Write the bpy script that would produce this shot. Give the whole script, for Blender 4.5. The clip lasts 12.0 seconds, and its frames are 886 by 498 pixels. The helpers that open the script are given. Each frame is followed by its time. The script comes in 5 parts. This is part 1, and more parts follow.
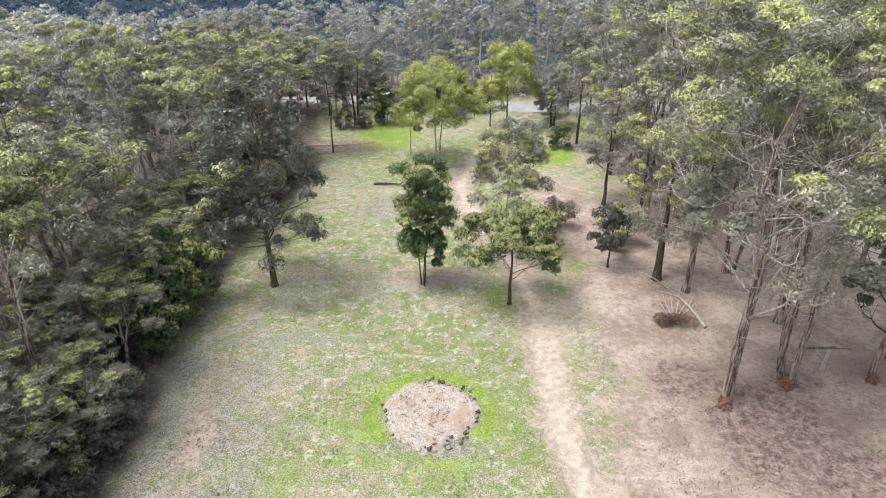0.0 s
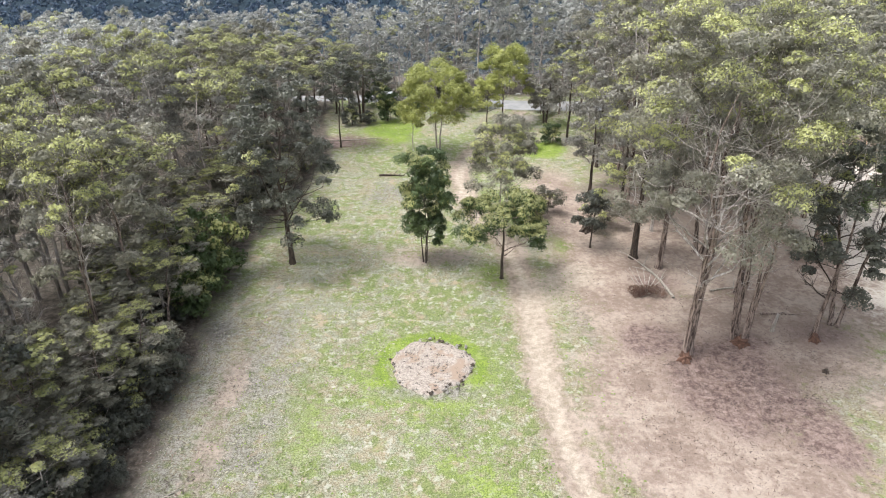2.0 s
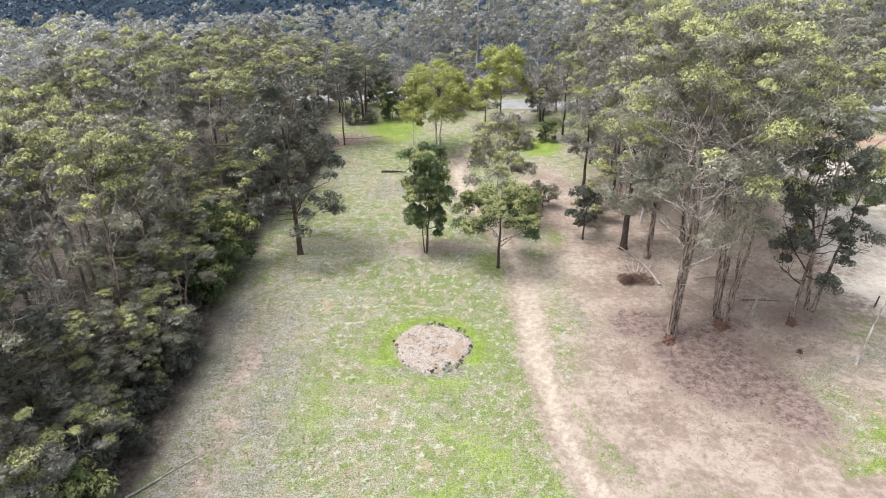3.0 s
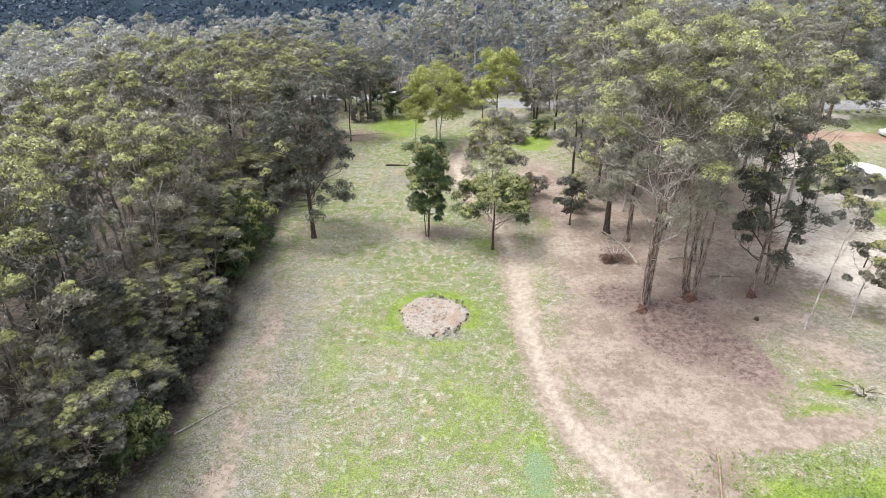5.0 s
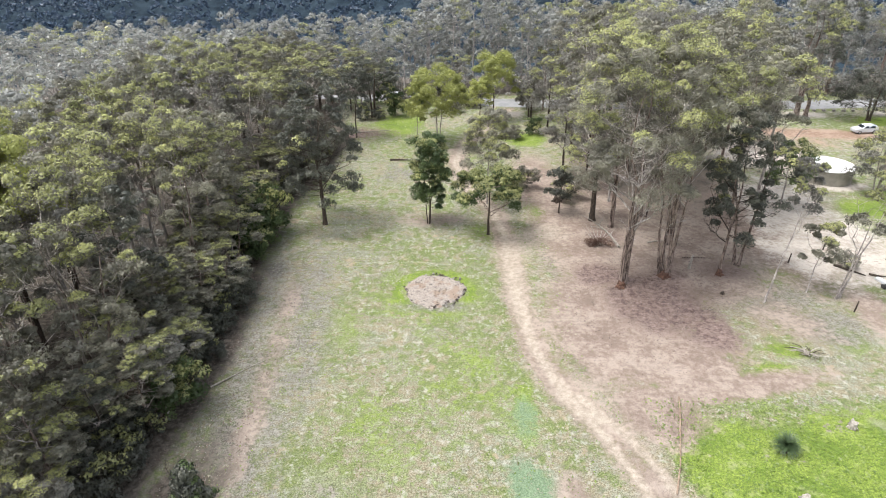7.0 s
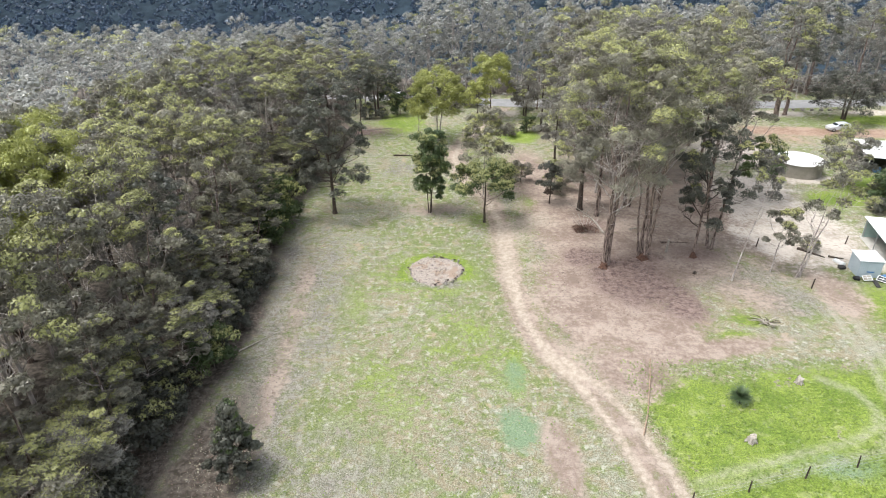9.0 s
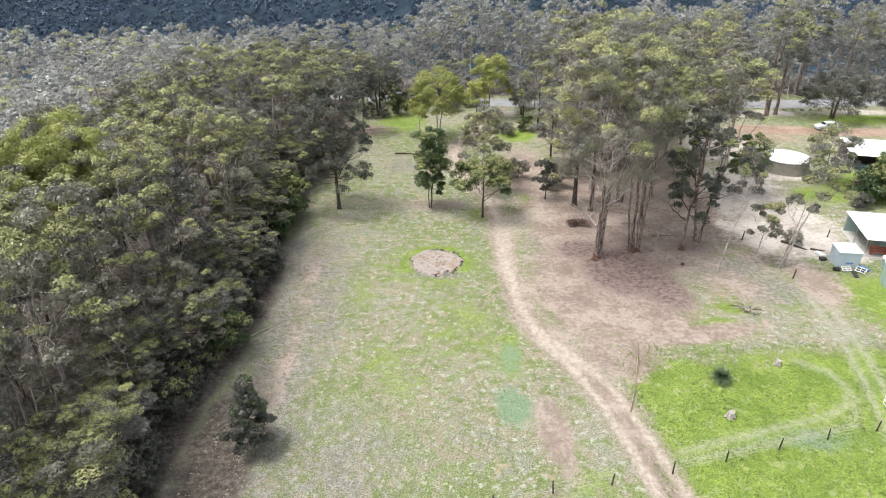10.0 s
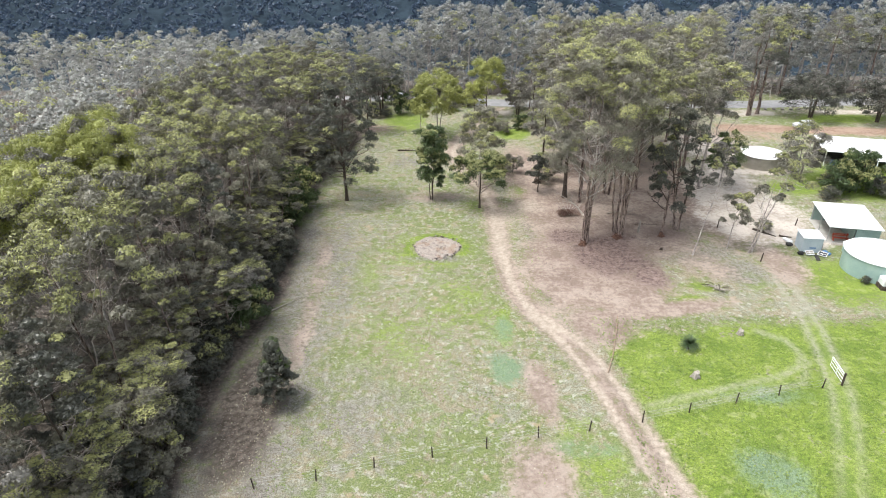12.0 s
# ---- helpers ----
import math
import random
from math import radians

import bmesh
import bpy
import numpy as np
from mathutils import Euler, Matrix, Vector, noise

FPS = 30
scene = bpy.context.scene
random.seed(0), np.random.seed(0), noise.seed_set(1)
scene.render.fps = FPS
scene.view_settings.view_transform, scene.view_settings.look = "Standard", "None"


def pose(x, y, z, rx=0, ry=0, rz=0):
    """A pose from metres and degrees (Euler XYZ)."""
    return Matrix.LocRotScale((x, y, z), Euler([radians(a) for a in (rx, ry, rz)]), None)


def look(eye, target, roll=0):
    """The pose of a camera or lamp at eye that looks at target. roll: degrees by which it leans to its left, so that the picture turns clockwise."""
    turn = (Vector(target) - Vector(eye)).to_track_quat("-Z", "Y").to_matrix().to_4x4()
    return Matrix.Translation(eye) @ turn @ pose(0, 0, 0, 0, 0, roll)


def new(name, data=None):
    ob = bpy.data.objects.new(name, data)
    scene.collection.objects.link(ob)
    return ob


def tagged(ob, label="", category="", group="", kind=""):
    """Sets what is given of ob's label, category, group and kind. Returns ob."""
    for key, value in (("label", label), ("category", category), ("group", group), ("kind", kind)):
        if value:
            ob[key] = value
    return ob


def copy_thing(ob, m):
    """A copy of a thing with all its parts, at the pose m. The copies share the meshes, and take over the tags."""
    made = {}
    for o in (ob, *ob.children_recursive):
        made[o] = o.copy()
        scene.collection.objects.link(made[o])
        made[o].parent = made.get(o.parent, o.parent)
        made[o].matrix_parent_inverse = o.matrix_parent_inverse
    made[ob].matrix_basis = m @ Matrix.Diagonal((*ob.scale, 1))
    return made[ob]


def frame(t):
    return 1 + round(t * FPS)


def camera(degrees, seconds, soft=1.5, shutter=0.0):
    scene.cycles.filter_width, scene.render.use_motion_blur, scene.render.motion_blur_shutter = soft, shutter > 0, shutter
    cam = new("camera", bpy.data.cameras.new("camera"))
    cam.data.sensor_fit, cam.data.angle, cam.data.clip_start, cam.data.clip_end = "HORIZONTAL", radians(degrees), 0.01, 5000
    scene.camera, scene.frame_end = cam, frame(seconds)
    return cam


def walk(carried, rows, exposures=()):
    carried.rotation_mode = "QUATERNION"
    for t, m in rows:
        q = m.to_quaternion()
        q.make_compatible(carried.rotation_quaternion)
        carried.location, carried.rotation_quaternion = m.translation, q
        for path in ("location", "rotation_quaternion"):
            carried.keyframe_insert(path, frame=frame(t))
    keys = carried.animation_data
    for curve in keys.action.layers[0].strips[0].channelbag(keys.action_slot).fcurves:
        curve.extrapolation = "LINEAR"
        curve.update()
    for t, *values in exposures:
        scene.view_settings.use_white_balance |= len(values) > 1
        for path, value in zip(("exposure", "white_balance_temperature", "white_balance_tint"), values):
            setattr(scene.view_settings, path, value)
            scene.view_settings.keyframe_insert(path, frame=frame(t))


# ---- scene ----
# ---------------------------------------------------------------- camera and its way
cam = camera(70.0, 12.0, soft=1.0)


def flight(t):
    """A drone that backs away and climbs, with its lens held almost still."""
    u = t / 12
    return pose(0.15 * u - 0.53 * u * u, -41.5 * u - 2.05 * u * u, 29.34 + 9.33 * u + 0.61 * u * u,
                90 - 27.92 + 0.06 * u + 0.30 * u * u, 0, 0.01 * u - 0.23 * u * u) @ pose(0, 0, 0, 0, 0, -0.38)


walk(cam, [(k * 0.5, flight(k * 0.5)) for k in range(25)], exposures=[(0.0, 0.68, 6250, 9), (12.0, 0.46, 6250, 9)])

# ---------------------------------------------------------------- sky and sun: bright thin overcast
SUN_UP, SUN_ROUND = 68.0, 262.0
world = bpy.data.worlds.new("sky")
scene.world = world
world.use_nodes = True
wn, wl = world.node_tree.nodes, world.node_tree.links
sky = wn.new("ShaderNodeTexSky")
sky.sky_type, sky.sun_disc = "NISHITA", False
sky.sun_elevation, sky.sun_rotation = radians(SUN_UP), radians(SUN_ROUND)
sky.air_density, sky.dust_density, sky.ozone_density = 1.0, 4.0, 1.0
pale = wn.new("ShaderNodeHueSaturation")
pale.inputs["Saturation"].default_value = 0.35
wl.new(sky.outputs[0], pale.inputs["Color"])
wl.new(pale.outputs[0], wn["Background"].inputs["Color"])
wn["Background"].inputs["Strength"].default_value = 0.205
sun = new("sun", bpy.data.lights.new("sun", "SUN"))
sun.data.energy, sun.data.angle, sun.data.color = 2.25, radians(22), (1.0, 0.965, 0.91)
az = radians(SUN_ROUND)
sun.matrix_world = look((0, 0, 0), (-math.sin(az) * math.cos(radians(SUN_UP)), -math.cos(az) * math.cos(radians(SUN_UP)), -math.sin(radians(SUN_UP))))


# ---------------------------------------------------------------- materials
class Nodes:
    """Short hand for building one node material."""

    def __init__(self, name, rough=0.85, metal=0.0, spec=0.3):
        self.mat = bpy.data.materials.new(name)
        self.mat.use_nodes = True
        self.n, self.l = self.mat.node_tree.nodes, self.mat.node_tree.links
        self.b = self.n["Principled BSDF"]
        self.b.inputs["Roughness"].default_value = rough
        self.b.inputs["Metallic"].default_value = metal
        self.b.inputs["Specular IOR Level"].default_value = spec
        self.coord = self.n.new("ShaderNodeTexCoord").outputs["Object"]

    def link(self, a, b):
        if isinstance(a, (int, float)):
            b.default_value = a
        elif isinstance(a, tuple):
            b.default_value = (*a, 1.0)
        else:
            self.l.new(a, b)

    def noise(self, scale, detail=4.0, rough=0.6, stretch=None):
        t = self.n.new("ShaderNodeTexNoise")
        t.inputs["Scale"].default_value, t.inputs["Detail"].default_value, t.inputs["Roughness"].default_value = scale, detail, rough
        at = self.coord
        if stretch:
            m = self.n.new("ShaderNodeMapping")
            m.inputs["Scale"].default_value = stretch
            self.l.new(at, m.inputs["Vector"])
            at = m.outputs[0]
        self.l.new(at, t.inputs["Vector"])
        return t.outputs["Fac"]

    def voronoi(self, scale):
        t = self.n.new("ShaderNodeTexVoronoi")
        t.inputs["Scale"].default_value = scale
        self.l.new(self.coord, t.inputs["Vector"])
        return t.outputs["Distance"]

    def math(self, op, a, b=0.0):
        m = self.n.new("ShaderNodeMath")
        m.operation = op
        self.link(a, m.inputs[0])
        self.link(b, m.inputs[1])
        return m.outputs[0]

    def ramp(self, fac, lo, hi):
        m = self.n.new("ShaderNodeMapRange")
        m.interpolation_type = "SMOOTHSTEP"
        self.link(fac, m.inputs["Value"])
        m.inputs["From Min"].default_value, m.inputs["From Max"].default_value = lo, hi
        return m.outputs["Result"]

    def mix(self, fac, a, b):
        m = self.n.new("ShaderNodeMix")
        m.data_type = "RGBA"
        self.link(fac, m.inputs["Factor"])
        self.link(a, m.inputs["A"])
        self.link(b, m.inputs["B"])
        return m.outputs["Result"]

    def attribute(self, name):
        a = self.n.new("ShaderNodeAttribute")
        a.attribute_name = name
        return a.outputs["Fac"]

    def bump(self, height, strength=0.5, distance=0.05):
        m = self.n.new("ShaderNodeBump")
        m.inputs["Strength"].default_value, m.inputs["Distance"].default_value = strength, distance
        self.link(height, m.inputs["Height"])
        self.l.new(m.outputs[0], self.b.inputs["Normal"])

    def done(self, color):
        self.link(color, self.b.inputs["Base Color"])
        return self.mat


def foliage(name, dark, light, tree_shift=0.35, through_light=0.3):
    """Leaves: tone changes from leaf to leaf, spray to spray and tree to tree; some light passes through."""
    k = Nodes(name, rough=0.42, spec=0.5)
    geo = k.n.new("ShaderNodeNewGeometry").outputs["Random Per Island"]
    tree = k.n.new("ShaderNodeObjectInfo").outputs["Random"]
    spray = k.ramp(k.noise(0.45, 2.0), 0.36, 0.66)
    tone = k.math("ADD", k.math("MULTIPLY", geo, 0.16), k.math("MULTIPLY", spray, 0.55))
    tone = k.math("ADD", tone, k.math("MULTIPLY", k.math("SUBTRACT", tree, 0.4), tree_shift))
    col = k.mix(k.ramp(tone, 0.0, 1.0), dark, light)
    k.link(col, k.b.inputs["Base Color"])
    t = k.n.new("ShaderNodeBsdfTranslucent")
    k.l.new(col, t.inputs["Color"])
    m = k.n.new("ShaderNodeMixShader")
    m.inputs[0].default_value = through_light
    k.l.new(k.b.outputs[0], m.inputs[1])
    k.l.new(t.outputs[0], m.inputs[2])
    k.l.new(m.outputs[0], k.n["Material Output"].inputs["Surface"])
    return k.mat


def plain(name, a, b, scale=3.0, rough=0.8, metal=0.0, bump=0.3, stretch=None, fine=40.0, hard=0.18):
    """A surface of two near tones, blotched large and small."""
    k = Nodes(name, rough, metal)
    big, small = k.noise(scale, 5.0, stretch=stretch), k.noise(fine, 3.0, stretch=stretch)
    k.bump(k.math("ADD", big, k.math("MULTIPLY", small, 0.5)), bump, 0.03)
    return k.done(k.mix(k.ramp(k.math("ADD", k.math("MULTIPLY", big, 0.7), k.math("MULTIPLY", small, 0.3)), 0.5 - hard, 0.5 + hard), a, b))


LEAF_GREY = foliage("gum leaf grey green", (0.160, 0.150, 0.130), (0.355, 0.338, 0.292))
LEAF_OLIVE = foliage("gum leaf olive", (0.145, 0.137, 0.106), (0.335, 0.318, 0.240))
LEAF_DARK = foliage("dark leaf", (0.072, 0.075, 0.060), (0.180, 0.180, 0.140))
# young growth, its tone also carrying the sunlit look of the crown tops
LEAF_LIT_TIP = foliage("sunlit young leaf tips", (0.285, 0.292, 0.122), (0.520, 0.525, 0.225), 0.6, 0.35)
LEAF_FRESH = foliage("fresh green leaf", (0.060, 0.092, 0.034), (0.150, 0.195, 0.068))
LEAF_WATTLE = foliage("yellow green wattle leaf", (0.270, 0.285, 0.085), (0.480, 0.500, 0.160), 0.25, 0.35)
# dark blue: distance haze and cloud shade put into the leaf colour
LEAF_HAZE_BLUE = foliage("far leaf with blue haze in colour", (0.034, 0.058, 0.098), (0.110, 0.158, 0.225))
# grey gum leaf lightened for the farther woods, haze put into the colour
LEAF_FAR = foliage("grey green leaf paled as by haze", (0.270, 0.270, 0.248), (0.530, 0.528, 0.476))
LEAF_BROWN = foliage("dry brown leaf", (0.13, 0.075, 0.055), (0.27, 0.16, 0.11))
BARK_PALE = plain("pale gum bark", (0.24, 0.205, 0.185), (0.52, 0.47, 0.43), 1.2, 0.8, 0, 0.4, (4, 4, 0.8), 14, 0.09)
BARK_BROWN = plain("stringy brown bark", (0.050, 0.034, 0.028), (0.33, 0.255, 0.215), 1.6, 0.9, 0, 0.8, (5, 5, 0.6), 16, 0.09)
BARK_DARK = plain("dark bark", (0.035, 0.027, 0.022), (0.105, 0.080, 0.062), 2.0, 0.9, 0, 0.7, (5, 5, 0.8), 16, 0.09)
WOOD_GREY = plain("weathered grey timber", (0.20, 0.17, 0.14), (0.45, 0.41, 0.36), 2.0, 0.85, 0, 0.5, (3, 3, 1), 30)
ROOT_RED = plain("red brown rotten wood", (0.060, 0.034, 0.026), (0.19, 0.105, 0.072), 4.0, 0.95, 0, 0.8)
STONE = plain("grey clods", (0.15, 0.135, 0.12), (0.40, 0.37, 0.33), 2.5, 0.95, 0, 0.6)
ROOF_WHITE = plain("white sheet metal", (0.74, 0.75, 0.74), (0.84, 0.84, 0.82), 0.8, 0.45, 0, 0.05)
WALL_TEAL = plain("pale teal sheet metal", (0.27, 0.38, 0.355), (0.36, 0.47, 0.43), 0.7, 0.5, 0, 0.1)
WALL_BLUE = plain("pale blue grey sheet metal", (0.42, 0.49, 0.54), (0.52, 0.58, 0.62), 0.7, 0.5, 0, 0.1)
WALL_TAN = plain("weathered tan tank wall", (0.24, 0.22, 0.18), (0.36, 0.33, 0.28), 0.9, 0.7, 0, 0.3)
DARK = plain("near black for shed shade and clutter", (0.03, 0.03, 0.03), (0.06, 0.055, 0.05), 2.0, 0.8)
CONCRETE = plain("worn concrete", (0.36, 0.34, 0.31), (0.48, 0.46, 0.42), 1.0, 0.9)
STEEL = plain("galvanised steel", (0.40, 0.41, 0.41), (0.55, 0.56, 0.56), 6.0, 0.4, 0.7, 0.05)
RED_PAINT = plain("faded red paint", (0.35, 0.06, 0.035), (0.50, 0.12, 0.07), 3.0, 0.6)
BLUE_TARP = plain("blue plastic sheet", (0.06, 0.16, 0.36), (0.14, 0.28, 0.50), 3.0, 0.5)
CAR_PAINT = plain("silver white car paint", (0.62, 0.64, 0.66), (0.68, 0.70, 0.72), 0.6, 0.25, 0.1, 0.0)
RUBBER = plain("black rubber", (0.015, 0.015, 0.015), (0.03, 0.03, 0.03), 8.0, 0.8)
GLASS_DARK = Nodes("dark car glass", 0.08, 0.0, 0.5).done((0.02, 0.024, 0.028))
ASPHALT = plain("worn grey asphalt", (0.20, 0.20, 0.205), (0.30, 0.295, 0.29), 0.5, 0.9, 0, 0.2)
PIPE_BROWN = plain("rusty brown pipe", (0.22, 0.15, 0.105), (0.36, 0.27, 0.20), 3.0, 0.85)


def ground_material():
    k = Nodes("paddock soil and grass", 0.95, 0.0, 0.15)
    wide, mid, fine, grit = k.noise(0.045, 3.0), k.noise(0.28, 5.0, 0.65), k.noise(1.9, 5.0, 0.7), k.noise(9.0, 4.0, 0.75)
    mottled = k.math("ADD", k.math("MULTIPLY", mid, 0.55), k.math("MULTIPLY", fine, 0.45))

    def mask(name, blur=0.5):
        a = k.math("ADD", k.attribute(name), k.math("MULTIPLY", k.math("SUBTRACT", mottled, 0.5), 1.0 if name == "track" else 2.6))
        return k.ramp(a, 0.5 - blur / 2, 0.5 + blur / 2)

    straw = k.mix(k.ramp(grit, 0.34, 0.66), (0.155, 0.130, 0.080), (0.38, 0.335, 0.235))
    sage = k.mix(k.ramp(grit, 0.36, 0.66), (0.125, 0.130, 0.080), (0.37, 0.37, 0.29))
    green = k.mix(k.ramp(grit, 0.32, 0.70), (0.085, 0.120, 0.030), (0.245, 0.285, 0.105))
    col = k.mix(k.ramp(k.math("ADD", k.math("MULTIPLY", mid, 0.5), k.math("MULTIPLY", fine, 0.5)), 0.42, 0.58), straw, sage)
    patch = k.noise(0.8, 4.0, 0.58)
    col = k.mix(k.math("MULTIPLY", k.ramp(k.math("ADD", k.math("MULTIPLY", wide, 0.45), k.math("MULTIPLY", patch, 0.55)), 0.46, 0.55), 0.85), col, green)
    col = k.mix(k.math("MULTIPLY", k.ramp(k.noise(1.5, 6.0, 0.72), 0.53, 0.63), 0.7), col, (0.44, 0.43, 0.365))
    col = k.mix(k.math("MULTIPLY", k.ramp(k.noise(1.1, 7.0, 0.75), 0.54, 0.64), 0.7), col, (0.145, 0.155, 0.085))
    col = k.mix(k.math("MULTIPLY", k.ramp(k.noise(0.35, 4.0, 0.7), 0.60, 0.68), 0.6), col, (0.40, 0.30, 0.21))
    speck = k.ramp(k.noise(2.2, 6.0, 0.8), 0.57, 0.66)
    bare = k.mix(k.ramp(mottled, 0.40, 0.62), (0.22, 0.165, 0.135), (0.38, 0.31, 0.255))
    bare = k.mix(k.math("MULTIPLY", speck, 0.6), bare, (0.15, 0.11, 0.095))
    lush = k.mix(k.ramp(mottled, 0.38, 0.60), (0.150, 0.235, 0.030), (0.320, 0.405, 0.075))
    lush = k.mix(k.ramp(grit, 0.30, 0.70), (0.10, 0.135, 0.035), lush)
    lush = k.mix(k.math("MULTIPLY", k.ramp(patch, 0.55, 0.68), 0.5), lush, (0.33, 0.35, 0.16))
    grey = k.mix(k.ramp(k.math("ADD", k.math("MULTIPLY", grit, 0.6), k.math("MULTIPLY", fine, 0.4)), 0.40, 0.60), (0.10, 0.088, 0.072), (0.32, 0.30, 0.262))
    litter = k.mix(k.ramp(k.noise(1.6, 9.0, 0.85), 0.36, 0.64), (0.095, 0.062, 0.054), (0.31, 0.235, 0.205))
    forest = k.mix(k.ramp(fine, 0.35, 0.7), (0.060, 0.050, 0.040), (0.20, 0.17, 0.14))
    pale = k.mix(k.ramp(k.math("ADD", k.math("MULTIPLY", fine, 0.6), k.math("MULTIPLY", grit, 0.4)), 0.38, 0.62), (0.31, 0.255, 0.20), (0.47, 0.40, 0.325))
    sand = k.mix(k.ramp(mottled, 0.38, 0.62), (0.36, 0.31, 0.26), (0.56, 0.505, 0.44))
    redsoil = k.mix(k.ramp(mottled, 0.38, 0.62), (0.24, 0.155, 0.11), (0.38, 0.28, 0.215))
    teal = k.mix(k.ramp(grit, 0.3, 0.7), (0.11, 0.165, 0.09), (0.25, 0.32, 0.20))
    worn = k.mix(k.ramp(grit, 0.3, 0.7), (0.27, 0.25, 0.19), (0.42, 0.40, 0.32))
    # hill ground with the same haze and cloud shade in its colour
    hazy_hillwood = k.mix(k.ramp(k.noise(0.15, 4.0), 0.35, 0.7), (0.014, 0.025, 0.036), (0.032, 0.050, 0.066))
    for name, tone, blur in (("lush", lush, 0.5), ("teal", teal, 0.6), ("grey", grey, 0.7), ("bare", bare, 0.5), ("sand", sand, 0.6), ("redsoil", redsoil, 0.6),
                             ("forest", forest, 0.5), ("hazy_hillwood", hazy_hillwood, 0.5), ("litter", litter, 0.6), ("track", pale, 0.75)):
        if name == "bare":
            col = k.mix(k.math("MULTIPLY", k.attribute("faint"), k.ramp(fine, 0.25, 0.60)), col, worn)
        col = k.mix(mask(name, blur), col, tone)
    k.bump(k.math("ADD", fine, k.math("MULTIPLY", grit, 0.6)), 0.9, 0.14)
    return k.done(col)


GROUND = ground_material()


# ---------------------------------------------------------------- mesh helpers
def mesh_of(name, verts, faces, mats, index=None, smooth=False):
    me = bpy.data.meshes.new(name)
    me.from_pydata([tuple(v) for v in verts] if not isinstance(verts, np.ndarray) else verts.tolist(), [], faces if isinstance(faces, list) else faces.tolist())
    for m in mats if isinstance(mats, (list, tuple)) else [mats]:
        me.materials.append(m)
    if index is not None:
        me.polygons.foreach_set("material_index", np.asarray(index, np.int32))
    if smooth:
        me.polygons.foreach_set("use_smooth", np.ones(len(me.polygons), bool))
    me.update()
    return me


def part(name, bm, material, parent, label="", m=None, smooth=False):
    """Links a bmesh or a mesh as one object under a thing or a part."""
    if isinstance(bm, bmesh.types.BMesh):
        me = bpy.data.meshes.new(name)
        bm.to_mesh(me)
        bm.free()
        me.materials.append(material)
        if smooth:
            me.polygons.foreach_set("use_smooth", np.ones(len(me.polygons), bool))
    else:
        me = bm
    ob = new(name, me)
    ob.parent = parent
    if m is not None:
        ob.matrix_basis = m
    if label:
        ob["label"] = label
    return ob


def thing(name, m, label, category, group="", kind=""):
    ob = new(name)
    ob.empty_display_size = 0.2
    ob.matrix_basis = m
    return tagged(ob, label, category, group, kind)


def box(sx, sy, sz, bevel=0.01, at=(0, 0, 0)):
    """A box that stands on its base at the given place, with softened edges."""
    bm = bmesh.new()
    bmesh.ops.create_cube(bm, size=1.0, matrix=Matrix.Translation((at[0], at[1], at[2] + sz / 2)) @ Matrix.Diagonal((sx, sy, sz, 1)))
    if bevel:
        bmesh.ops.bevel(bm, geom=bm.edges[:], offset=bevel, segments=1, affect="EDGES")
    return bm


def drum(r, h, seg=48, r2=None, at=(0, 0, 0)):
    bm = bmesh.new()
    bmesh.ops.create_cone(bm, cap_ends=True, segments=seg, radius1=r, radius2=r if r2 is None else r2, depth=h, matrix=Matrix.Translation((at[0], at[1], at[2] + h / 2)))
    return bm


def tube(path, radii, sides, verts, faces):
    """Adds a round tapered tube along a path to the lists."""
    path = [Vector(p) for p in path]
    first = len(verts)
    for i, p in enumerate(path):
        d = (path[min(i + 1, len(path) - 1)] - path[max(i - 1, 0)]).normalized()
        a = d.orthogonal().normalized() if abs(d.z) < 0.9 else d.cross(Vector((0, 1, 0))).normalized()
        b = d.cross(a)
        for s in range(sides):
            w = 2 * math.pi * s / sides
            verts.append(p + radii[i] * (a * math.cos(w) + b * math.sin(w)))
    for i in range(len(path) - 1):
        for s in range(sides):
            n = (s + 1) % sides
            faces.append((first + i * sides + s, first + i * sides + n, first + (i + 1) * sides + n, first + (i + 1) * sides + s))
    faces.append(tuple(first + (len(path) - 1) * sides + s for s in range(sides)))


def leaves(rng, centres, sizes, per, long, wide, flat=0.8, young=()):
    """Domed sprays of small lance-shaped leaves round the given centres: vertices, faces, material numbers."""
    c = np.repeat(np.asarray(centres, float), per, 0)
    r = np.repeat(np.asarray(sizes, float), per)
    n = len(c)
    d = rng.normal(size=(n, 3))
    d /= np.linalg.norm(d, axis=1)[:, None]
    low = rng.random(n) < 0.70
    d[low, 2] = np.abs(d[low, 2])
    at = c + d * (r * (0.66 + 0.46 * rng.random(n)))[:, None] * np.array([1, 1, flat])
    nor = d + rng.normal(size=(n, 3)) * 0.22
    nor /= np.linalg.norm(nor, axis=1)[:, None]
    run = rng.normal(size=(n, 3)) + np.array([0, 0, -0.5])
    run -= (run * nor).sum(1)[:, None] * nor
    run /= np.linalg.norm(run, axis=1)[:, None] + 1e-9
    side = np.cross(nor, run)
    ln, wd = (long * (0.5 + 0.9 * rng.random(n)))[:, None], (wide * (0.5 + 0.9 * rng.random(n)))[:, None]
    v = np.stack([at - run * ln * 0.45 + side * wd * 0.5, at - run * ln * 0.45 - side * wd * 0.5, at + run * ln * 0.6 - nor * wd * 0.2], 1).reshape(-1, 3)
    f = np.arange(3 * n).reshape(-1, 3)
    # upward leaves take the lighter tip colour, which paints sunlit tops
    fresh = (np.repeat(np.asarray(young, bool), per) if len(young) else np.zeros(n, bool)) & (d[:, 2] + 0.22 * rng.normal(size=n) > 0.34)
    return v, f, fresh.astype(np.int32)


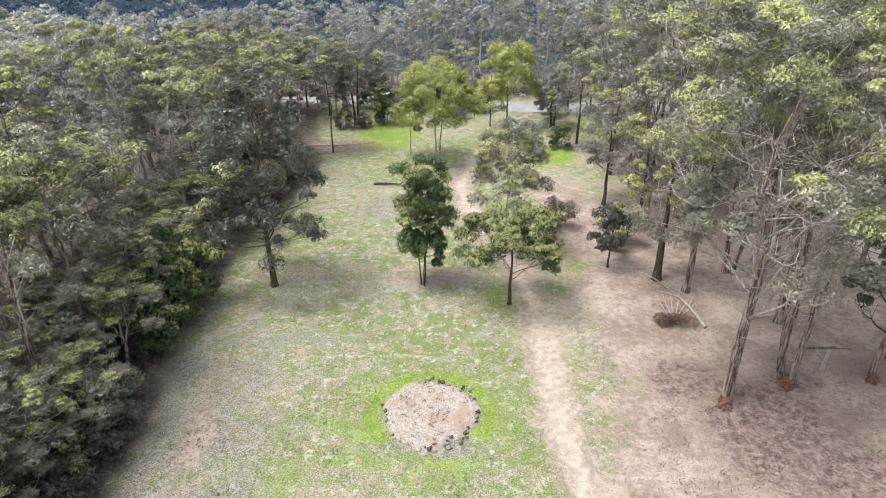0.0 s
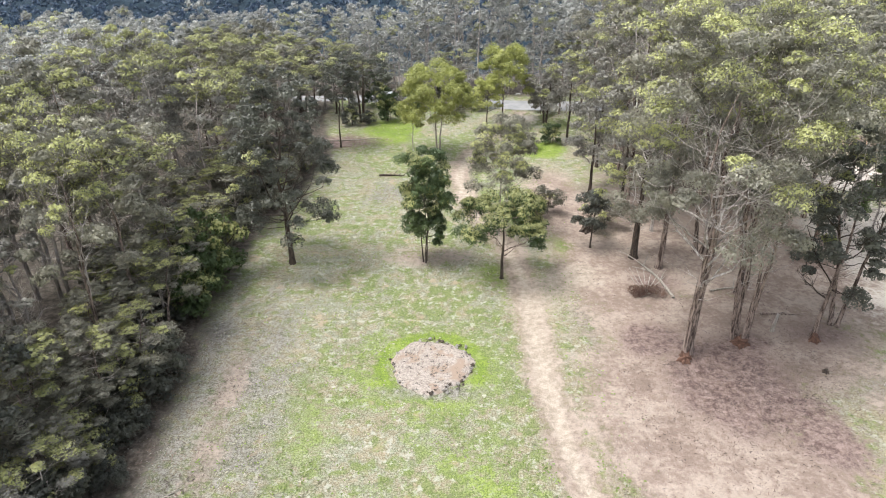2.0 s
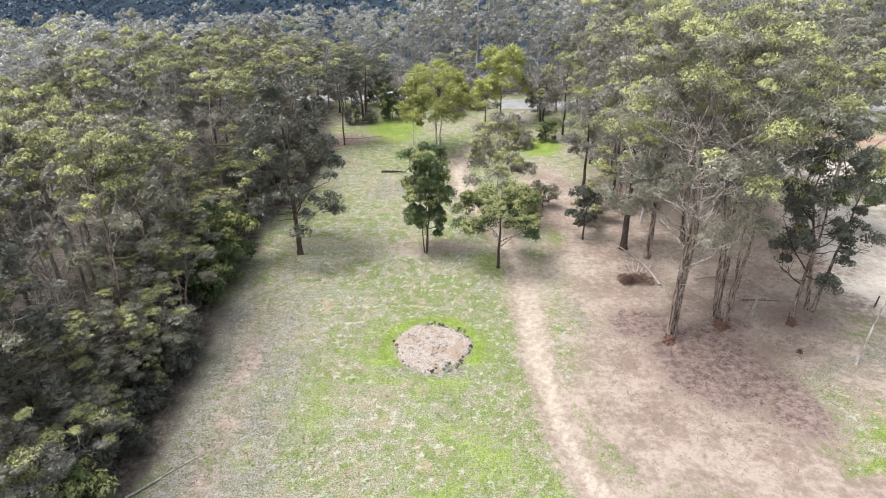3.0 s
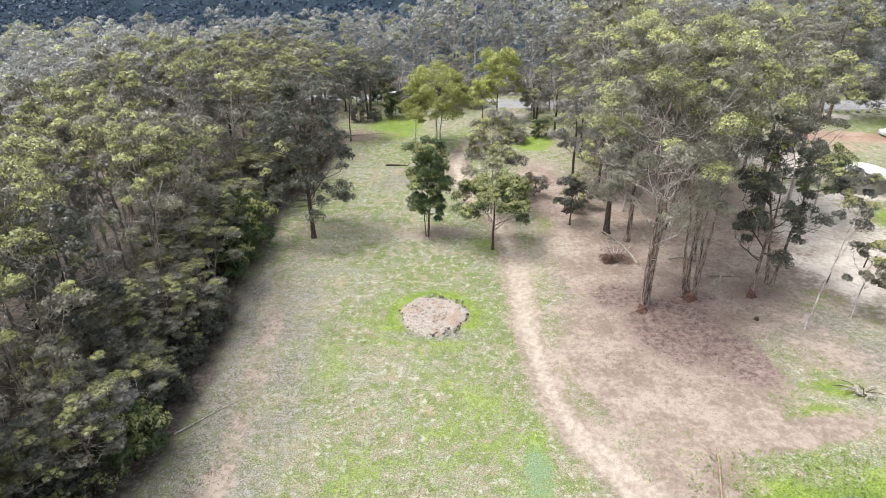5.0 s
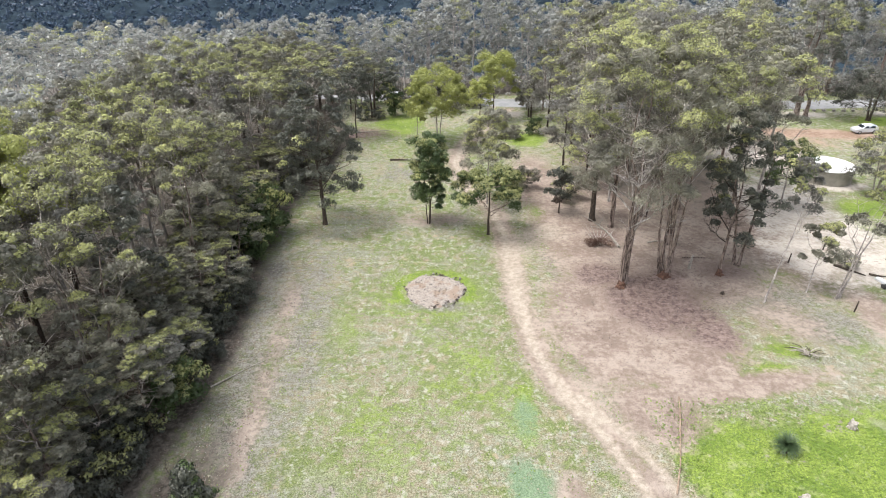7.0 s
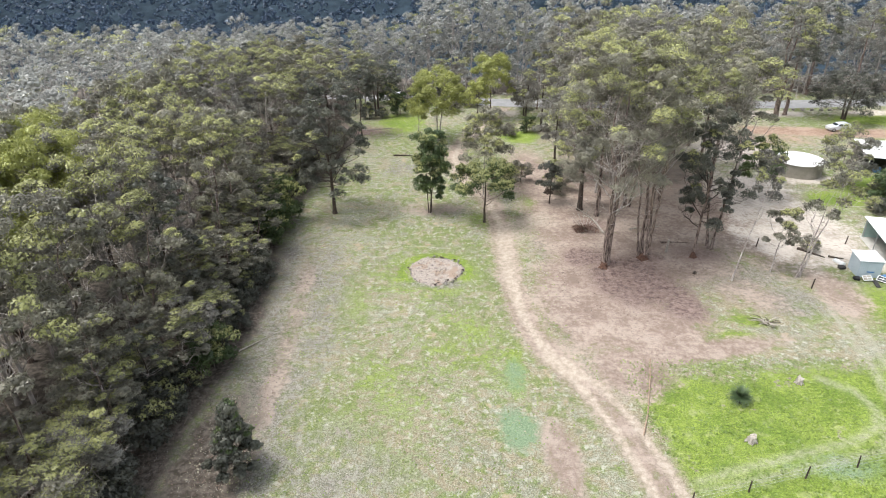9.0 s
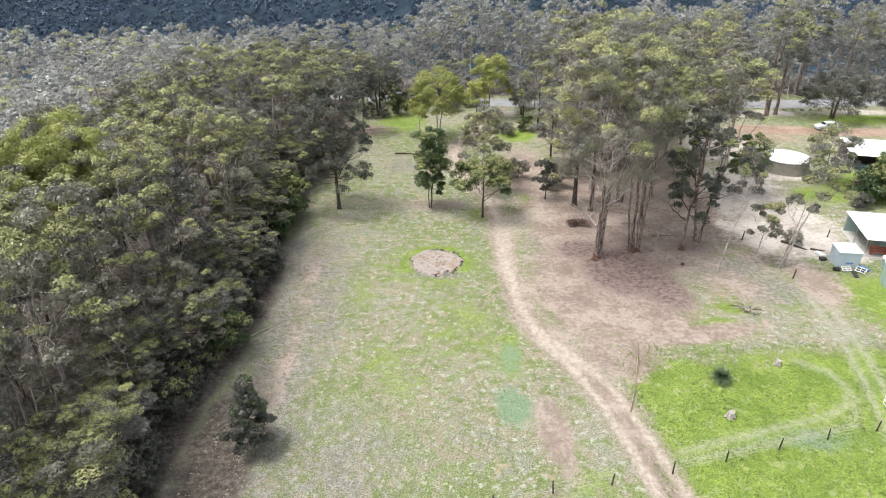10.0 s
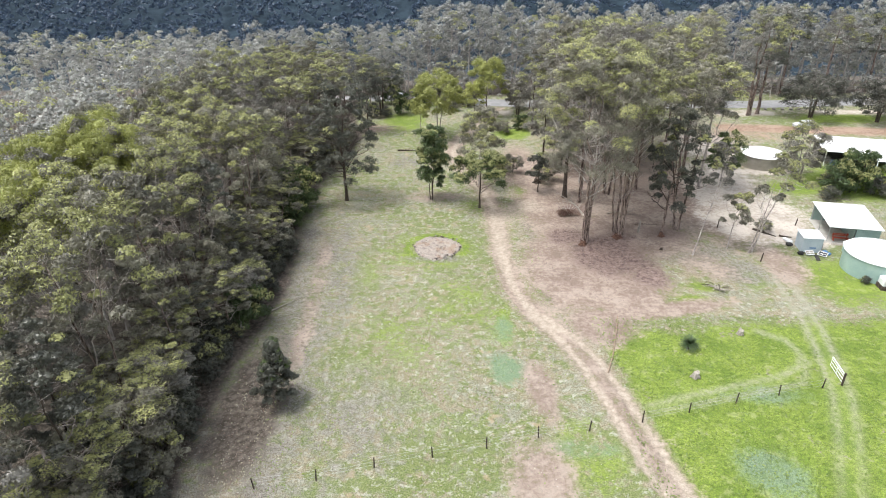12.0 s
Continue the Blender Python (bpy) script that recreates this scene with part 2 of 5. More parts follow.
ICO_V = np.array([(0, 0, -1), (0.7236, -0.5257, -0.4472), (-0.2764, -0.8506, -0.4472), (-0.8944, 0, -0.4472), (-0.2764, 0.8506, -0.4472), (0.7236, 0.5257, -0.4472),
                  (0.2764, -0.8506, 0.4472), (-0.7236, -0.5257, 0.4472), (-0.7236, 0.5257, 0.4472), (0.2764, 0.8506, 0.4472), (0.8944, 0, 0.4472), (0, 0, 1)])
ICO_F = np.array([(0, 2, 1), (1, 5, 0), (0, 3, 2), (0, 4, 3), (0, 5, 4), (1, 10, 5), (2, 6, 1), (3, 7, 2), (4, 8, 3), (5, 9, 4),
                  (1, 6, 10), (2, 7, 6), (3, 8, 7), (4, 9, 8), (5, 10, 9), (6, 11, 10), (7, 11, 6), (8, 11, 7), (9, 11, 8), (10, 11, 9)])


def grow(rng, H=20.0, clear=0.45, spread=4.0, heads=24, per=74, size=1.25, subs=5, stems=1, girth=0.2, lean=(0.0, 0.0), long=0.23, wide=0.145,
         shape="dome", young=0.4, twigs=20, sides=6, flat=0.85, stem_gap=0.5, crook=1.0, limbs=0, dense=0.72, core=0.0):
    """A tree: stems that fork into crooked limbs, the limbs into twigs, each ending in a domed head of small sprays. Gives wood (vertices, faces, material numbers) and crown."""
    tv, tf, lv, lf = [], [], [], []
    joints = []
    base = clear * H
    marks = (0, 0.03, 0.12, 0.25, 0.4, 0.55, 0.7, 0.85, 1.0)
    spines = []
    for s in range(stems):
        w = 2 * math.pi * (s + 0.3 * rng.random()) / max(stems, 1)
        out = Vector((math.cos(w), math.sin(w), 0)) if stems > 1 else Vector((0, 0, 0))
        tilt = Vector((lean[0], lean[1], 1)) + out * (0.045 + 0.08 * rng.random())
        top = 0.86 * H * (1 - 0.15 * s / max(1, stems) * rng.random())
        pts = [out * stem_gap * 0.5 + tilt * (top * q) + Vector((rng.normal(), rng.normal(), 0)) * (0.014 * H * q * crook) for q in marks]
        g = girth * (1 if s == 0 else 0.65 + 0.35 * rng.random())
        rad = [g * q for q in (1.5, 1.12, 0.95, 0.85, 0.72, 0.56, 0.40, 0.24, 0.08)]
        tube([pts[0] - Vector((0, 0, 0.25))] + pts, [g * 1.7] + rad, sides + 1, tv, tf)
        spines.append((pts, rad))
        joints += [(p, r) for p, r in zip(pts[3:], rad[3:])] + [(a.lerp(b, 0.5), r) for a, b, r in zip(pts[3:], pts[4:], rad[4:])]

    def envelope(u):
        if shape == "dome":
            return math.sqrt(max(0.04, 1 - (abs(u - 0.35) / 0.70) ** 2.2))
        if shape == "umbrella":
            return 0.40 + 0.60 * math.sin(math.pi * min(1, 0.20 + 0.66 * u))
        if shape == "cone":
            return max(0.10, 1.02 - u)
        return 0.55 + 0.45 * math.sin(math.pi * (0.1 + 0.8 * u))

    def crooked(a, b, r0, r1, bends, amount):
        ln = (b - a).length
        pts = [a.lerp(b, i / bends) + (Vector((rng.normal(), rng.normal(), rng.normal() * 0.6)) * ln * amount * crook + Vector((0, 0, -0.06 * ln * math.sin(math.pi * i / bends))) if 0 < i < bends else Vector()) for i in range(bends + 1)]
        tube(pts, [r0 + (r1 - r0) * i / bends for i in range(bends + 1)], 3 if r0 < 0.045 or sides < 6 else 5, lv, lf)
        return pts

    for i in range(limbs or max(4, heads // 5)):
        pts, rad = spines[int(rng.integers(stems))]
        k = int(rng.integers(3, 7))
        a, g = pts[k].lerp(pts[k + 1], rng.random()), rad[k]
        if a.z < 0.5 * base:
            a, g = pts[k + 1], rad[k + 1]
        u, w = rng.uniform(0.0, 0.7), i * 2.399 + rng.normal() * 0.4
        z = max(base + (H - base) * u, a.z + 0.08 * H)
        ro = spread * envelope(u) * rng.uniform(0.60, 1.0)
        b = Vector((a.x * 0.6 + lean[0] * z * 0.4 + math.cos(w) * ro, a.y * 0.6 + lean[1] * z * 0.4 + math.sin(w) * ro, z))
        line = crooked(a, b, min(g * 0.5, 0.035 + 0.0025 * H), 0.02, 6, 0.028)
        joints += [(p, 0.04) for p in line[1:]]
    centres, sizes, fresh = [], [], []
    for i in range(heads):
        s = int(rng.integers(stems))
        u = ((i + rng.random()) / heads) ** dense
        w = i * 2.399 + rng.normal() * 0.5
        axis = spines[s][0][-1] * min(1.0, (base + (H - base) * u) / (0.86 * H))
        ro = spread * envelope(u) * (0.45 + 0.55 * math.sqrt(rng.random()))
        z = max(base + (H - base - size * 0.6) * u + rng.normal() * 0.015 * H, 0.4)
        end = Vector((axis.x + math.cos(w) * ro, axis.y + math.sin(w) * ro, z))
        root, g = min(joints, key=lambda j: (j[0] - end).length + (3.0 if j[0].z > end.z - 0.2 else 0.0))
        crooked(root, end, min(g * 0.7, 0.045), 0.015, 3, 0.07)
        r = size * rng.uniform(0.6, 1.25)
        # young sets how many upper heads get painted sunlit tops
        tip = u > 0.35 and rng.random() < young * 1.15
        for k in range(subs):
            a = 2 * math.pi * (k + rng.random() * 0.6) / max(1, subs - 1)
            ring = rng.uniform(0.38, 0.68)
            o = Vector((math.cos(a) * ring, math.sin(a) * ring, 0.24 - 0.80 * ring * ring + rng.normal() * 0.10)) if k else Vector((0, 0, 0.34))
            centres.append(tuple(end + o * r))
            sizes.append(r * rng.uniform(0.40, 0.58))
            fresh.append(tip)
    for _ in range(twigs):
        p, g = joints[int(rng.integers(len(joints)))]
        ln = spread * rng.uniform(0.2, 0.55)
        w = rng.uniform(0, 6.28)
        line = crooked(p, p + Vector((math.cos(w), math.sin(w), rng.uniform(0.1, 1.3))) * ln, 0.026, 0.008, 3, 0.09)
        e = line[2] + Vector((rng.normal(), rng.normal(), abs(rng.normal()))) * ln * 0.3
        tube([line[1], e], [0.015, 0.005], 3, lv, lf)
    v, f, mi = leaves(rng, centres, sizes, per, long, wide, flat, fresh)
    if core:
        # the dense inside of each spray, under its loose leaves
        k = len(centres)
        cv = ICO_V[None] * rng.uniform(0.72, 1.18, (k, 12, 1)) * (np.asarray(sizes) * core)[:, None, None] * np.array([1, 1, flat]) + np.asarray(centres)[:, None]
        cf = ICO_F[None] + 12 * np.arange(k)[:, None, None] + len(v)
        # upper core faces get the same painted sunlit colour
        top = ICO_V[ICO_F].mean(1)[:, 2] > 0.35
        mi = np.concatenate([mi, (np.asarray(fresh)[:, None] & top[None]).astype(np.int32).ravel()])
        v, f = np.concatenate([v, cv.reshape(-1, 3)]), np.concatenate([f, cf.reshape(-1, 3)])
    wood = (tv + lv, tf + [tuple(q + len(tv) for q in a) for a in lf], [0] * len(tf) + [1] * len(lf))
    return wood, (v, f, mi)


def tree(name, m, label, category, seed, bark, limb_bark, leaf, tip=None, group="", **shape):
    rng = np.random.default_rng(seed)
    (wv, wf, wi), (cv, cf, ci) = grow(rng, **shape)
    ob = thing(name, m, label, category, group)
    part("trunk", mesh_of("trunk", wv, wf, [bark, limb_bark], wi, smooth=True), None, ob)
    part("crown", mesh_of("crown", cv, cf, [leaf, tip or LEAF_LIT_TIP], ci, smooth=True), None, ob)
    return ob


def inside(x, y, poly):
    hit = False
    for (ax, ay), (bx, by) in zip(poly, poly[1:] + poly[:1]):
        if (ay > y) != (by > y) and x < (bx - ax) * (y - ay) / (by - ay) + ax:
            hit = not hit
    return hit


def scatter(rng, poly, gap, taken=(), tries=6000):
    """Places in a polygon that keep a gap between them."""
    xs, ys = [p[0] for p in poly], [p[1] for p in poly]
    got = []
    for _ in range(tries):
        x, y = rng.uniform(min(xs), max(xs)), rng.uniform(min(ys), max(ys))
        if inside(x, y, poly) and all((x - a) ** 2 + (y - b) ** 2 > gap * gap for a, b in got) and all((x - a) ** 2 + (y - b) ** 2 > gap * gap * 0.7 for a, b in taken):
            got.append((x, y))
    return got


def along(xs, ys, path):
    """The distance of each place from a line of points, in numpy."""
    best = np.full(xs.shape, 1e9)
    for (ax, ay), (bx, by) in zip(path, path[1:]):
        dx, dy = bx - ax, by - ay
        u = np.clip(((xs - ax) * dx + (ys - ay) * dy) / (dx * dx + dy * dy), 0, 1)
        best = np.minimum(best, np.hypot(xs - ax - u * dx, ys - ay - u * dy))
    return best


def blob(xs, ys, cx, cy, rx, ry, turn=0.0):
    """1 inside an oval, falling to 0 at twice its edge."""
    c, s = math.cos(radians(turn)), math.sin(radians(turn))
    dx, dy = xs - cx, ys - cy
    return np.clip(1.5 - np.hypot((c * dx + s * dy) / rx, (-s * dx + c * dy) / ry), 0, 1)


# ---------------------------------------------------------------- the ground: one sheet, with a valley and a hill far behind
TRACK = [(16.5, -70), (17.5, -16), (17.6, -9.6), (16.7, -4.3), (15.7, 1.3), (14.4, 6.9), (12.9, 10.9), (10.2, 15.4), (8.3, 21.5), (7.7, 28.6), (7.6, 34.3), (7.7, 40.0), (7.6, 45.5),
         (6.6, 52), (4.6, 59), (3.0, 65.0), (2.2, 71.6), (3.1, 77.4), (5.3, 84.0), (8.1, 89.6), (10.8, 95.7), (13.6, 102)]
RUT_L = [(15.6, -70), (16.6, -16), (16.7, -9.6), (15.6, -4.3), (14.6, 1.3), (13.5, 6.7), (12.1, 11.0), (9.5, 15.4)]
RUT_R = [(17.4, -70), (18.4, -16), (18.5, -9.6), (17.7, -4.3), (16.7, 1.3), (15.4, 7.2), (13.8, 11.0), (11, 15.4)]
EAST_TRACK = [(44, 36), (42.3, 28.0), (40.7, 19.6), (39.7, 12.7), (38.2, 6.8), (36.6, 1.8), (34.6, -2.6), (31.0, -9.7), (28, -16), (15, -60)]
LOOP = [(33.4, 12.2), (35.6, 10.2), (36.0, 8.0), (34.8, 6.0), (32.3, 4.6), (26.0, 2.9), (18.5, 0.7)]
LOOP2 = [(36.0, 7.0), (34.0, 3.6), (26.0, 1.6), (18.5, -0.3)]
FURROW = [(19.2, 15.2), (18.7, 13.4), (17.9, 11.0), (16.9, 8.0), (15.8, 5.4)]
EDGE = [(-21.4, -40), (-21.2, -9.2), (-20.9, -4.5), (-21.0, 4.2), (-20.0, 10), (-19.0, 18.1), (-19.0, 29.0), (-20.5, 39.3), (-20.8, 49.8), (-19.5, 58), (-17.5, 70), (-16.0, 84), (-20, 98)]


def height(x, y):
    far = np.clip(y - 112 + np.clip(x, -200, 0) * -0.12, 0, None)
    fall = -26 * (1 - np.exp(-(far / 95.0) ** 1.6))
    rise = np.clip(y - 250, 0, None)
    z = fall + 150 * (1 - np.exp(-(rise / 420.0) ** 1.5))
    return z + 10 * np.sin(x / 130.0 + 1) * np.clip((y - 230) / 200, 0, 1)


def spaced(lo, fine_lo, fine_hi, hi, step):
    mid = list(np.arange(fine_lo, fine_hi + 1e-6, step))
    d, x = step, fine_hi
    while x < hi:
        d *= 1.22
        x += d
        mid.append(x)
    d, x = step, fine_lo
    while x > lo:
        d *= 1.22
        x -= d
        mid.insert(0, x)
    return np.array(mid)


def build_ground():
    gx, gy = spaced(-3500, -27, 62, 3500, 0.42), spaced(-3500, -15, 104, 3500, 0.45)
    X, Y = np.meshgrid(gx, gy)
    rng = np.random.default_rng(5)
    z = height(X, Y)
    near = (np.abs(X) < 90) & (Y < 120) & (Y > -50)
    z = z + near * (0.05 * np.sin(X * 0.9 + np.sin(Y * 0.6)) * np.sin(Y * 0.7) + rng.normal(size=X.shape) * 0.012)
    d_track, d_rut = along(X, Y, TRACK), np.minimum(along(X, Y, RUT_L), along(X, Y, RUT_R))
    z -= 0.10 * np.exp(-(d_track / 1.1) ** 2) * (Y > 12) + 0.09 * np.exp(-(d_rut / 0.4) ** 2)
    z -= 0.12 * np.exp(-(along(X, Y, FURROW) / 0.25) ** 2)
    n = len(gx)
    idx = np.arange(len(gy) * n).reshape(len(gy), n)
    faces = np.stack([idx[:-1, :-1], idx[:-1, 1:], idx[1:, 1:], idx[1:, :-1]], -1).reshape(-1, 4)
    me = mesh_of("ground", np.stack([X, Y, z], -1).reshape(-1, 3), faces, GROUND, smooth=True)
    edge_x = np.interp(Y, [p[1] for p in EDGE], [p[0] for p in EDGE])
    width = np.where(Y > 12, 0.85 + 0.35 * np.sin(Y * 0.23), 0.0)
    track = np.clip(1.25 - d_track / (width + 0.01) * 0.75, 0, 1) * (Y > 11)
    track = np.maximum(0.8 * track, 0.85 * np.clip(1.2 - d_rut / 0.6, 0, 1))
    track = np.maximum(track, 0.62 * np.clip(1.3 - along(X, Y, [(8, 40), (10.5, 44), (13.5, 46)]) / 3.2, 0, 1))
    east = 0.75 * np.exp(-((along(X, Y, EAST_TRACK) - 0.8) / 0.45) ** 2) * np.clip((Y + 20) / 30, 0.35, 1)
    loop = 0.6 * np.exp(-(np.minimum(along(X, Y, LOOP), along(X, Y, LOOP2)) / 0.4) ** 2)
    bare = np.maximum.reduce([blob(X, Y, 15.5, 26, 6.0, 11), blob(X, Y, 20, 21, 7, 6), blob(X, Y, 24, 36, 12, 8), blob(X, Y, 17, 46, 6.5, 10), blob(X, Y, 30, 55, 14, 22), blob(X, Y, 17, 13.5, 3.6, 4, 30),
                              blob(X, Y, 24, 16.3, 9, 1.7, 10), 0.8 * blob(X, Y, 9, 3, 1.6, 5), 0.75 * blob(X, Y, 7.5, -8, 3, 5), blob(X, Y, 14, 62, 4, 12), 0.7 * np.clip(1.4 - d_track / 2.2, 0, 1),
                              0.6 * blob(X, Y, -1.5, 50, 5, 2.5), 0.50 * np.clip(1.4 - along(X, Y, [(-15.5, 2), (-15.0, 14), (-15.6, 26), (-16.2, 34)]) / 1.5, 0, 1), 0.55 * blob(X, Y, 33, 26, 5, 5), 0.75 * blob(X, Y, 43, 27, 3, 7), blob(X, Y, 41, 45, 8, 14)])
    litter = np.maximum.reduce([1.15 * blob(X, Y, 21.5, 29.8, 4.4, 5.0), blob(X, Y, 17.2, 35.2, 2.6, 2.3), 0.85 * blob(X, Y, 25.0, 25.5, 2.8, 4.5, 15), 0.7 * blob(X, Y, 24.6, 35, 2.0, 1.6), 0.7 * blob(X, Y, 20, 44.5, 2.2, 1.8),
                                0.75 * blob(X, Y, -14.5, 87, 5, 4), 0.6 * blob(X, Y, 31, 36, 3, 2)])
    lush = np.maximum.reduce([np.clip((X - 15.0 - 0.1 * (9 - Y)) / 3.5, 0, 1) * np.clip((15.0 + 0.05 * (X - 20) - Y) / 5.0, 0, 1) * (X > 14), blob(X, Y, 31, 21.5, 2.6, 1.3) * 0.8, blob(X, Y, 28.5, 18.5, 2.6, 1.2) * 0.8, blob(X, Y, 37.5, 23, 1.8, 2.6) * 0.8,
                              0.9 * blob(X, Y, 13.5, 53, 2.0, 6), 0.9 * blob(X, Y, 14.5, 83, 4, 4), 0.85 * blob(X, Y, -8, 92, 5, 7), 0.8 * blob(X, Y, 48, 22, 6, 6), blob(X, Y, 72, 54, 14, 8), 0.9 * blob(X, Y, 88, 92, 10, 4), 0.9 * blob(X, Y, 57, 52, 5, 3),
                              0.85 * np.exp(-((np.hypot(X + 0.95, Y - 32.1) - 3.9) / 0.8) ** 2), 0.50 * blob(X, Y, -2, 31, 7, 6), 0.46 * blob(X, Y, -10, 26, 3, 6), 0.62 * blob(X, Y, 11.5, 27, 1.0, 5), 0.42 * blob(X, Y, -5, 9, 6, 12), 0.44 * blob(X, Y, 2, 18, 6, 8), 0.6 * blob(X, Y, 6.5, 14, 1.3, 5), 0.55 * blob(X, Y, 11.5, -6, 4, 5), 0.6 * blob(X, Y, 5.5, 46, 2.5, 3), 0.55 * blob(X, Y, -21.5, 40, 2.0, 5)])
    teal = np.maximum.reduce([0.9 * blob(X, Y, 5.8, 6.0, 1.8, 2.4), 0.7 * blob(X, Y, 26, -7, 3, 3), 0.55 * blob(X, Y, 30, 2.0, 5, 1.4), 0.6 * blob(X, Y, 6.5, 13, 1.2, 2.5), 0.55 * blob(X, Y, 11, -4.5, 4, 1.2)])
    grey = np.maximum.reduce([np.clip(1.0 - np.abs(X - edge_x - 3.8) / 7.5, 0, 0.60) * np.clip((52 - Y) / 16, 0, 1), 0.62 * blob(X, Y, -7, 66, 3, 3), 0.5 * blob(X, Y, -8, 0, 6, 8), 0.75 * blob(X, Y, -16, 5, 4, 12),
                              0.6 * np.clip(1.3 - np.abs(X - 12.2) / 1.2, 0, 1) * (Y > 18) * (Y < 40), 0.6 * blob(X, Y, 34, 30, 6, 5), 0.7 * blob(X, Y, 37, 25, 4, 4), 0.7 * blob(X, Y, -1, 29, 4, 1)])
    sand = np.maximum.reduce([blob(X, Y, 46, 41, 8, 9), blob(X, Y, 46, 54, 6, 10), 0.8 * blob(X, Y, 66, 97, 12, 3), 0.9 * blob(X, Y, 52, 74, 8, 8), 0.85 * blob(X, Y, 13, 99, 3, 3), 0.9 * blob(X, Y, 50, 34, 3, 3), 0.8 * blob(X, Y, 56, 60, 7, 2), 0.7 * blob(X, Y, 95, 97, 14, 2.5)])
    redsoil = np.maximum.reduce([0.95 * np.clip(1.4 - np.abs(Y - 84.5 + 0.12 * (X - 70)) / 3.2, 0, 1) * (X > 58) * (X < 130), 0.5 * blob(X, Y, 62, 82, 10, 6)])
    forest = np.maximum.reduce([np.clip((edge_x + 1.5 - X) / 3.0, 0, 1), np.clip((Y - 112) / 4, 0, 1), blob(X, Y, 33, 78, 12, 22) * 0.75, 0.95 * blob(X, Y, -18, 1, 3.2, 10), np.clip((np.abs(X) - 140) / 20, 0, 1) * (Y > -60)])
    for name, a in (("faint", np.maximum(east, loop)), ("track", track), ("bare", bare), ("litter", litter), ("lush", lush), ("teal", teal), ("grey", grey), ("sand", sand), ("redsoil", redsoil), ("forest", forest), ("hazy_hillwood", np.clip((Y - 190) / 30, 0, 1))):
        me.attributes.new(name, "FLOAT", "POINT").data.foreach_set("value", a.astype(np.float32).ravel())
    return tagged(new("ground", me), "dry paddock ground with bare dirt, leaf litter and green grass", "ground", kind="structure")


build_ground()
ROAD = [(-150, 128), (-60, 117), (-10, 112.5), (14, 107), (45, 104.5), (75, 104), (110, 106.5), (170, 116)]
verts, faces = [], []
for i, (x, y) in enumerate(ROAD):
    for o in (-3.2, 0, 3.2):
        verts.append((x, y + o, float(height(np.array(x), np.array(y + o))) + (0.10 if o == 0 else 0.07)))
for i in range(len(ROAD) - 1):
    for o in (0, 1):
        faces.append((3 * i + o, 3 * i + 3 + o, 3 * i + 4 + o, 3 * i + 1 + o))
tagged(new("road", mesh_of("road", verts, faces, ASPHALT)), "worn grey sealed country road", "road", kind="structure")

# ---------------------------------------------------------------- the gum forest on the west side
def scaled(x, y, turn, s, sz=None, z=None):
    return pose(x, y, float(height(np.array(x), np.array(y))) if z is None else z, 0, 0, turn) @ Matrix.Diagonal((s, s, sz or s, 1))


FOREST = "gum trees of the western forest"
KINDS = [
    dict(label="tall grey-green gum with a domed crown", leaf=LEAF_GREY, bark=BARK_PALE, clear=0.45, spread=3.4, heads=24, size=1.20, subs=6, young=0.45, twigs=44),
    dict(label="tall gum with yellow-green heads over bare limbs", leaf=LEAF_OLIVE, bark=BARK_PALE, clear=0.52, spread=3.6, heads=22, size=1.28, subs=6, young=0.75, twigs=57, shape="umbrella"),
    dict(label="slender olive gum with an open crown", leaf=LEAF_OLIVE, bark=BARK_BROWN, clear=0.30, spread=2.9, heads=32, size=0.96, young=0.32, twigs=44),
    dict(label="sparse grey gum with many bare twigs", leaf=LEAF_GREY, bark=BARK_PALE, clear=0.46, spread=3.5, heads=16, size=0.76, young=0.25, twigs=153, shape="umbrella", limbs=10),
    dict(label="two-stemmed olive gum with a broad crown", leaf=LEAF_OLIVE, bark=BARK_BROWN, clear=0.46, spread=3.9, heads=26, size=1.04, subs=6, young=0.6, twigs=51, stems=2),
    dict(label="dark-leaved gum with a deep crown", leaf=LEAF_DARK, bark=BARK_DARK, clear=0.25, spread=3.1, heads=36, size=0.84, young=0.2, twigs=27, dense=0.9),
    dict(label="tall straight gum with a high crown and bare stem", leaf=LEAF_OLIVE, bark=BARK_BROWN, clear=0.55, spread=3.8, heads=25, size=1.20, young=0.38, twigs=102, limbs=9),
    dict(label="tall gum with several pale stems and a high thin crown", leaf=LEAF_GREY, bark=BARK_BROWN, clear=0.55, spread=3.8, heads=28, size=1.24, young=0.38, twigs=136, stems=2, limbs=9, shape="umbrella"),
]


def forest_models():
    made = []
    for i, k in enumerate(KINDS):
        k = dict(k)
        label, leaf, bark = k.pop("label"), k.pop("leaf"), k.pop("bark")
        made.append(tree("gum_tree", pose(0, 0, 0), label, "tree", 100 + i, bark, BARK_PALE, leaf, group=FOREST, **k))
    return made


MODELS = forest_models()
rng = np.random.default_rng(11)
WEST = [(-25.0, -30), (-24.8, -4), (-25, 8), (-23.4, 18), (-23.2, 29), (-24.6, 39), (-25.2, 50), (-24, 58), (-22, 70), (-21, 80), (-25, 100), (-40, 106), (-40, -30)]
west = scatter(rng, WEST, 4.2) + scatter(rng, [(-24, 99), (-17, 101), (-16, 107), (-40, 112)], 4.0, tries=300)
used = [False] * len(MODELS)


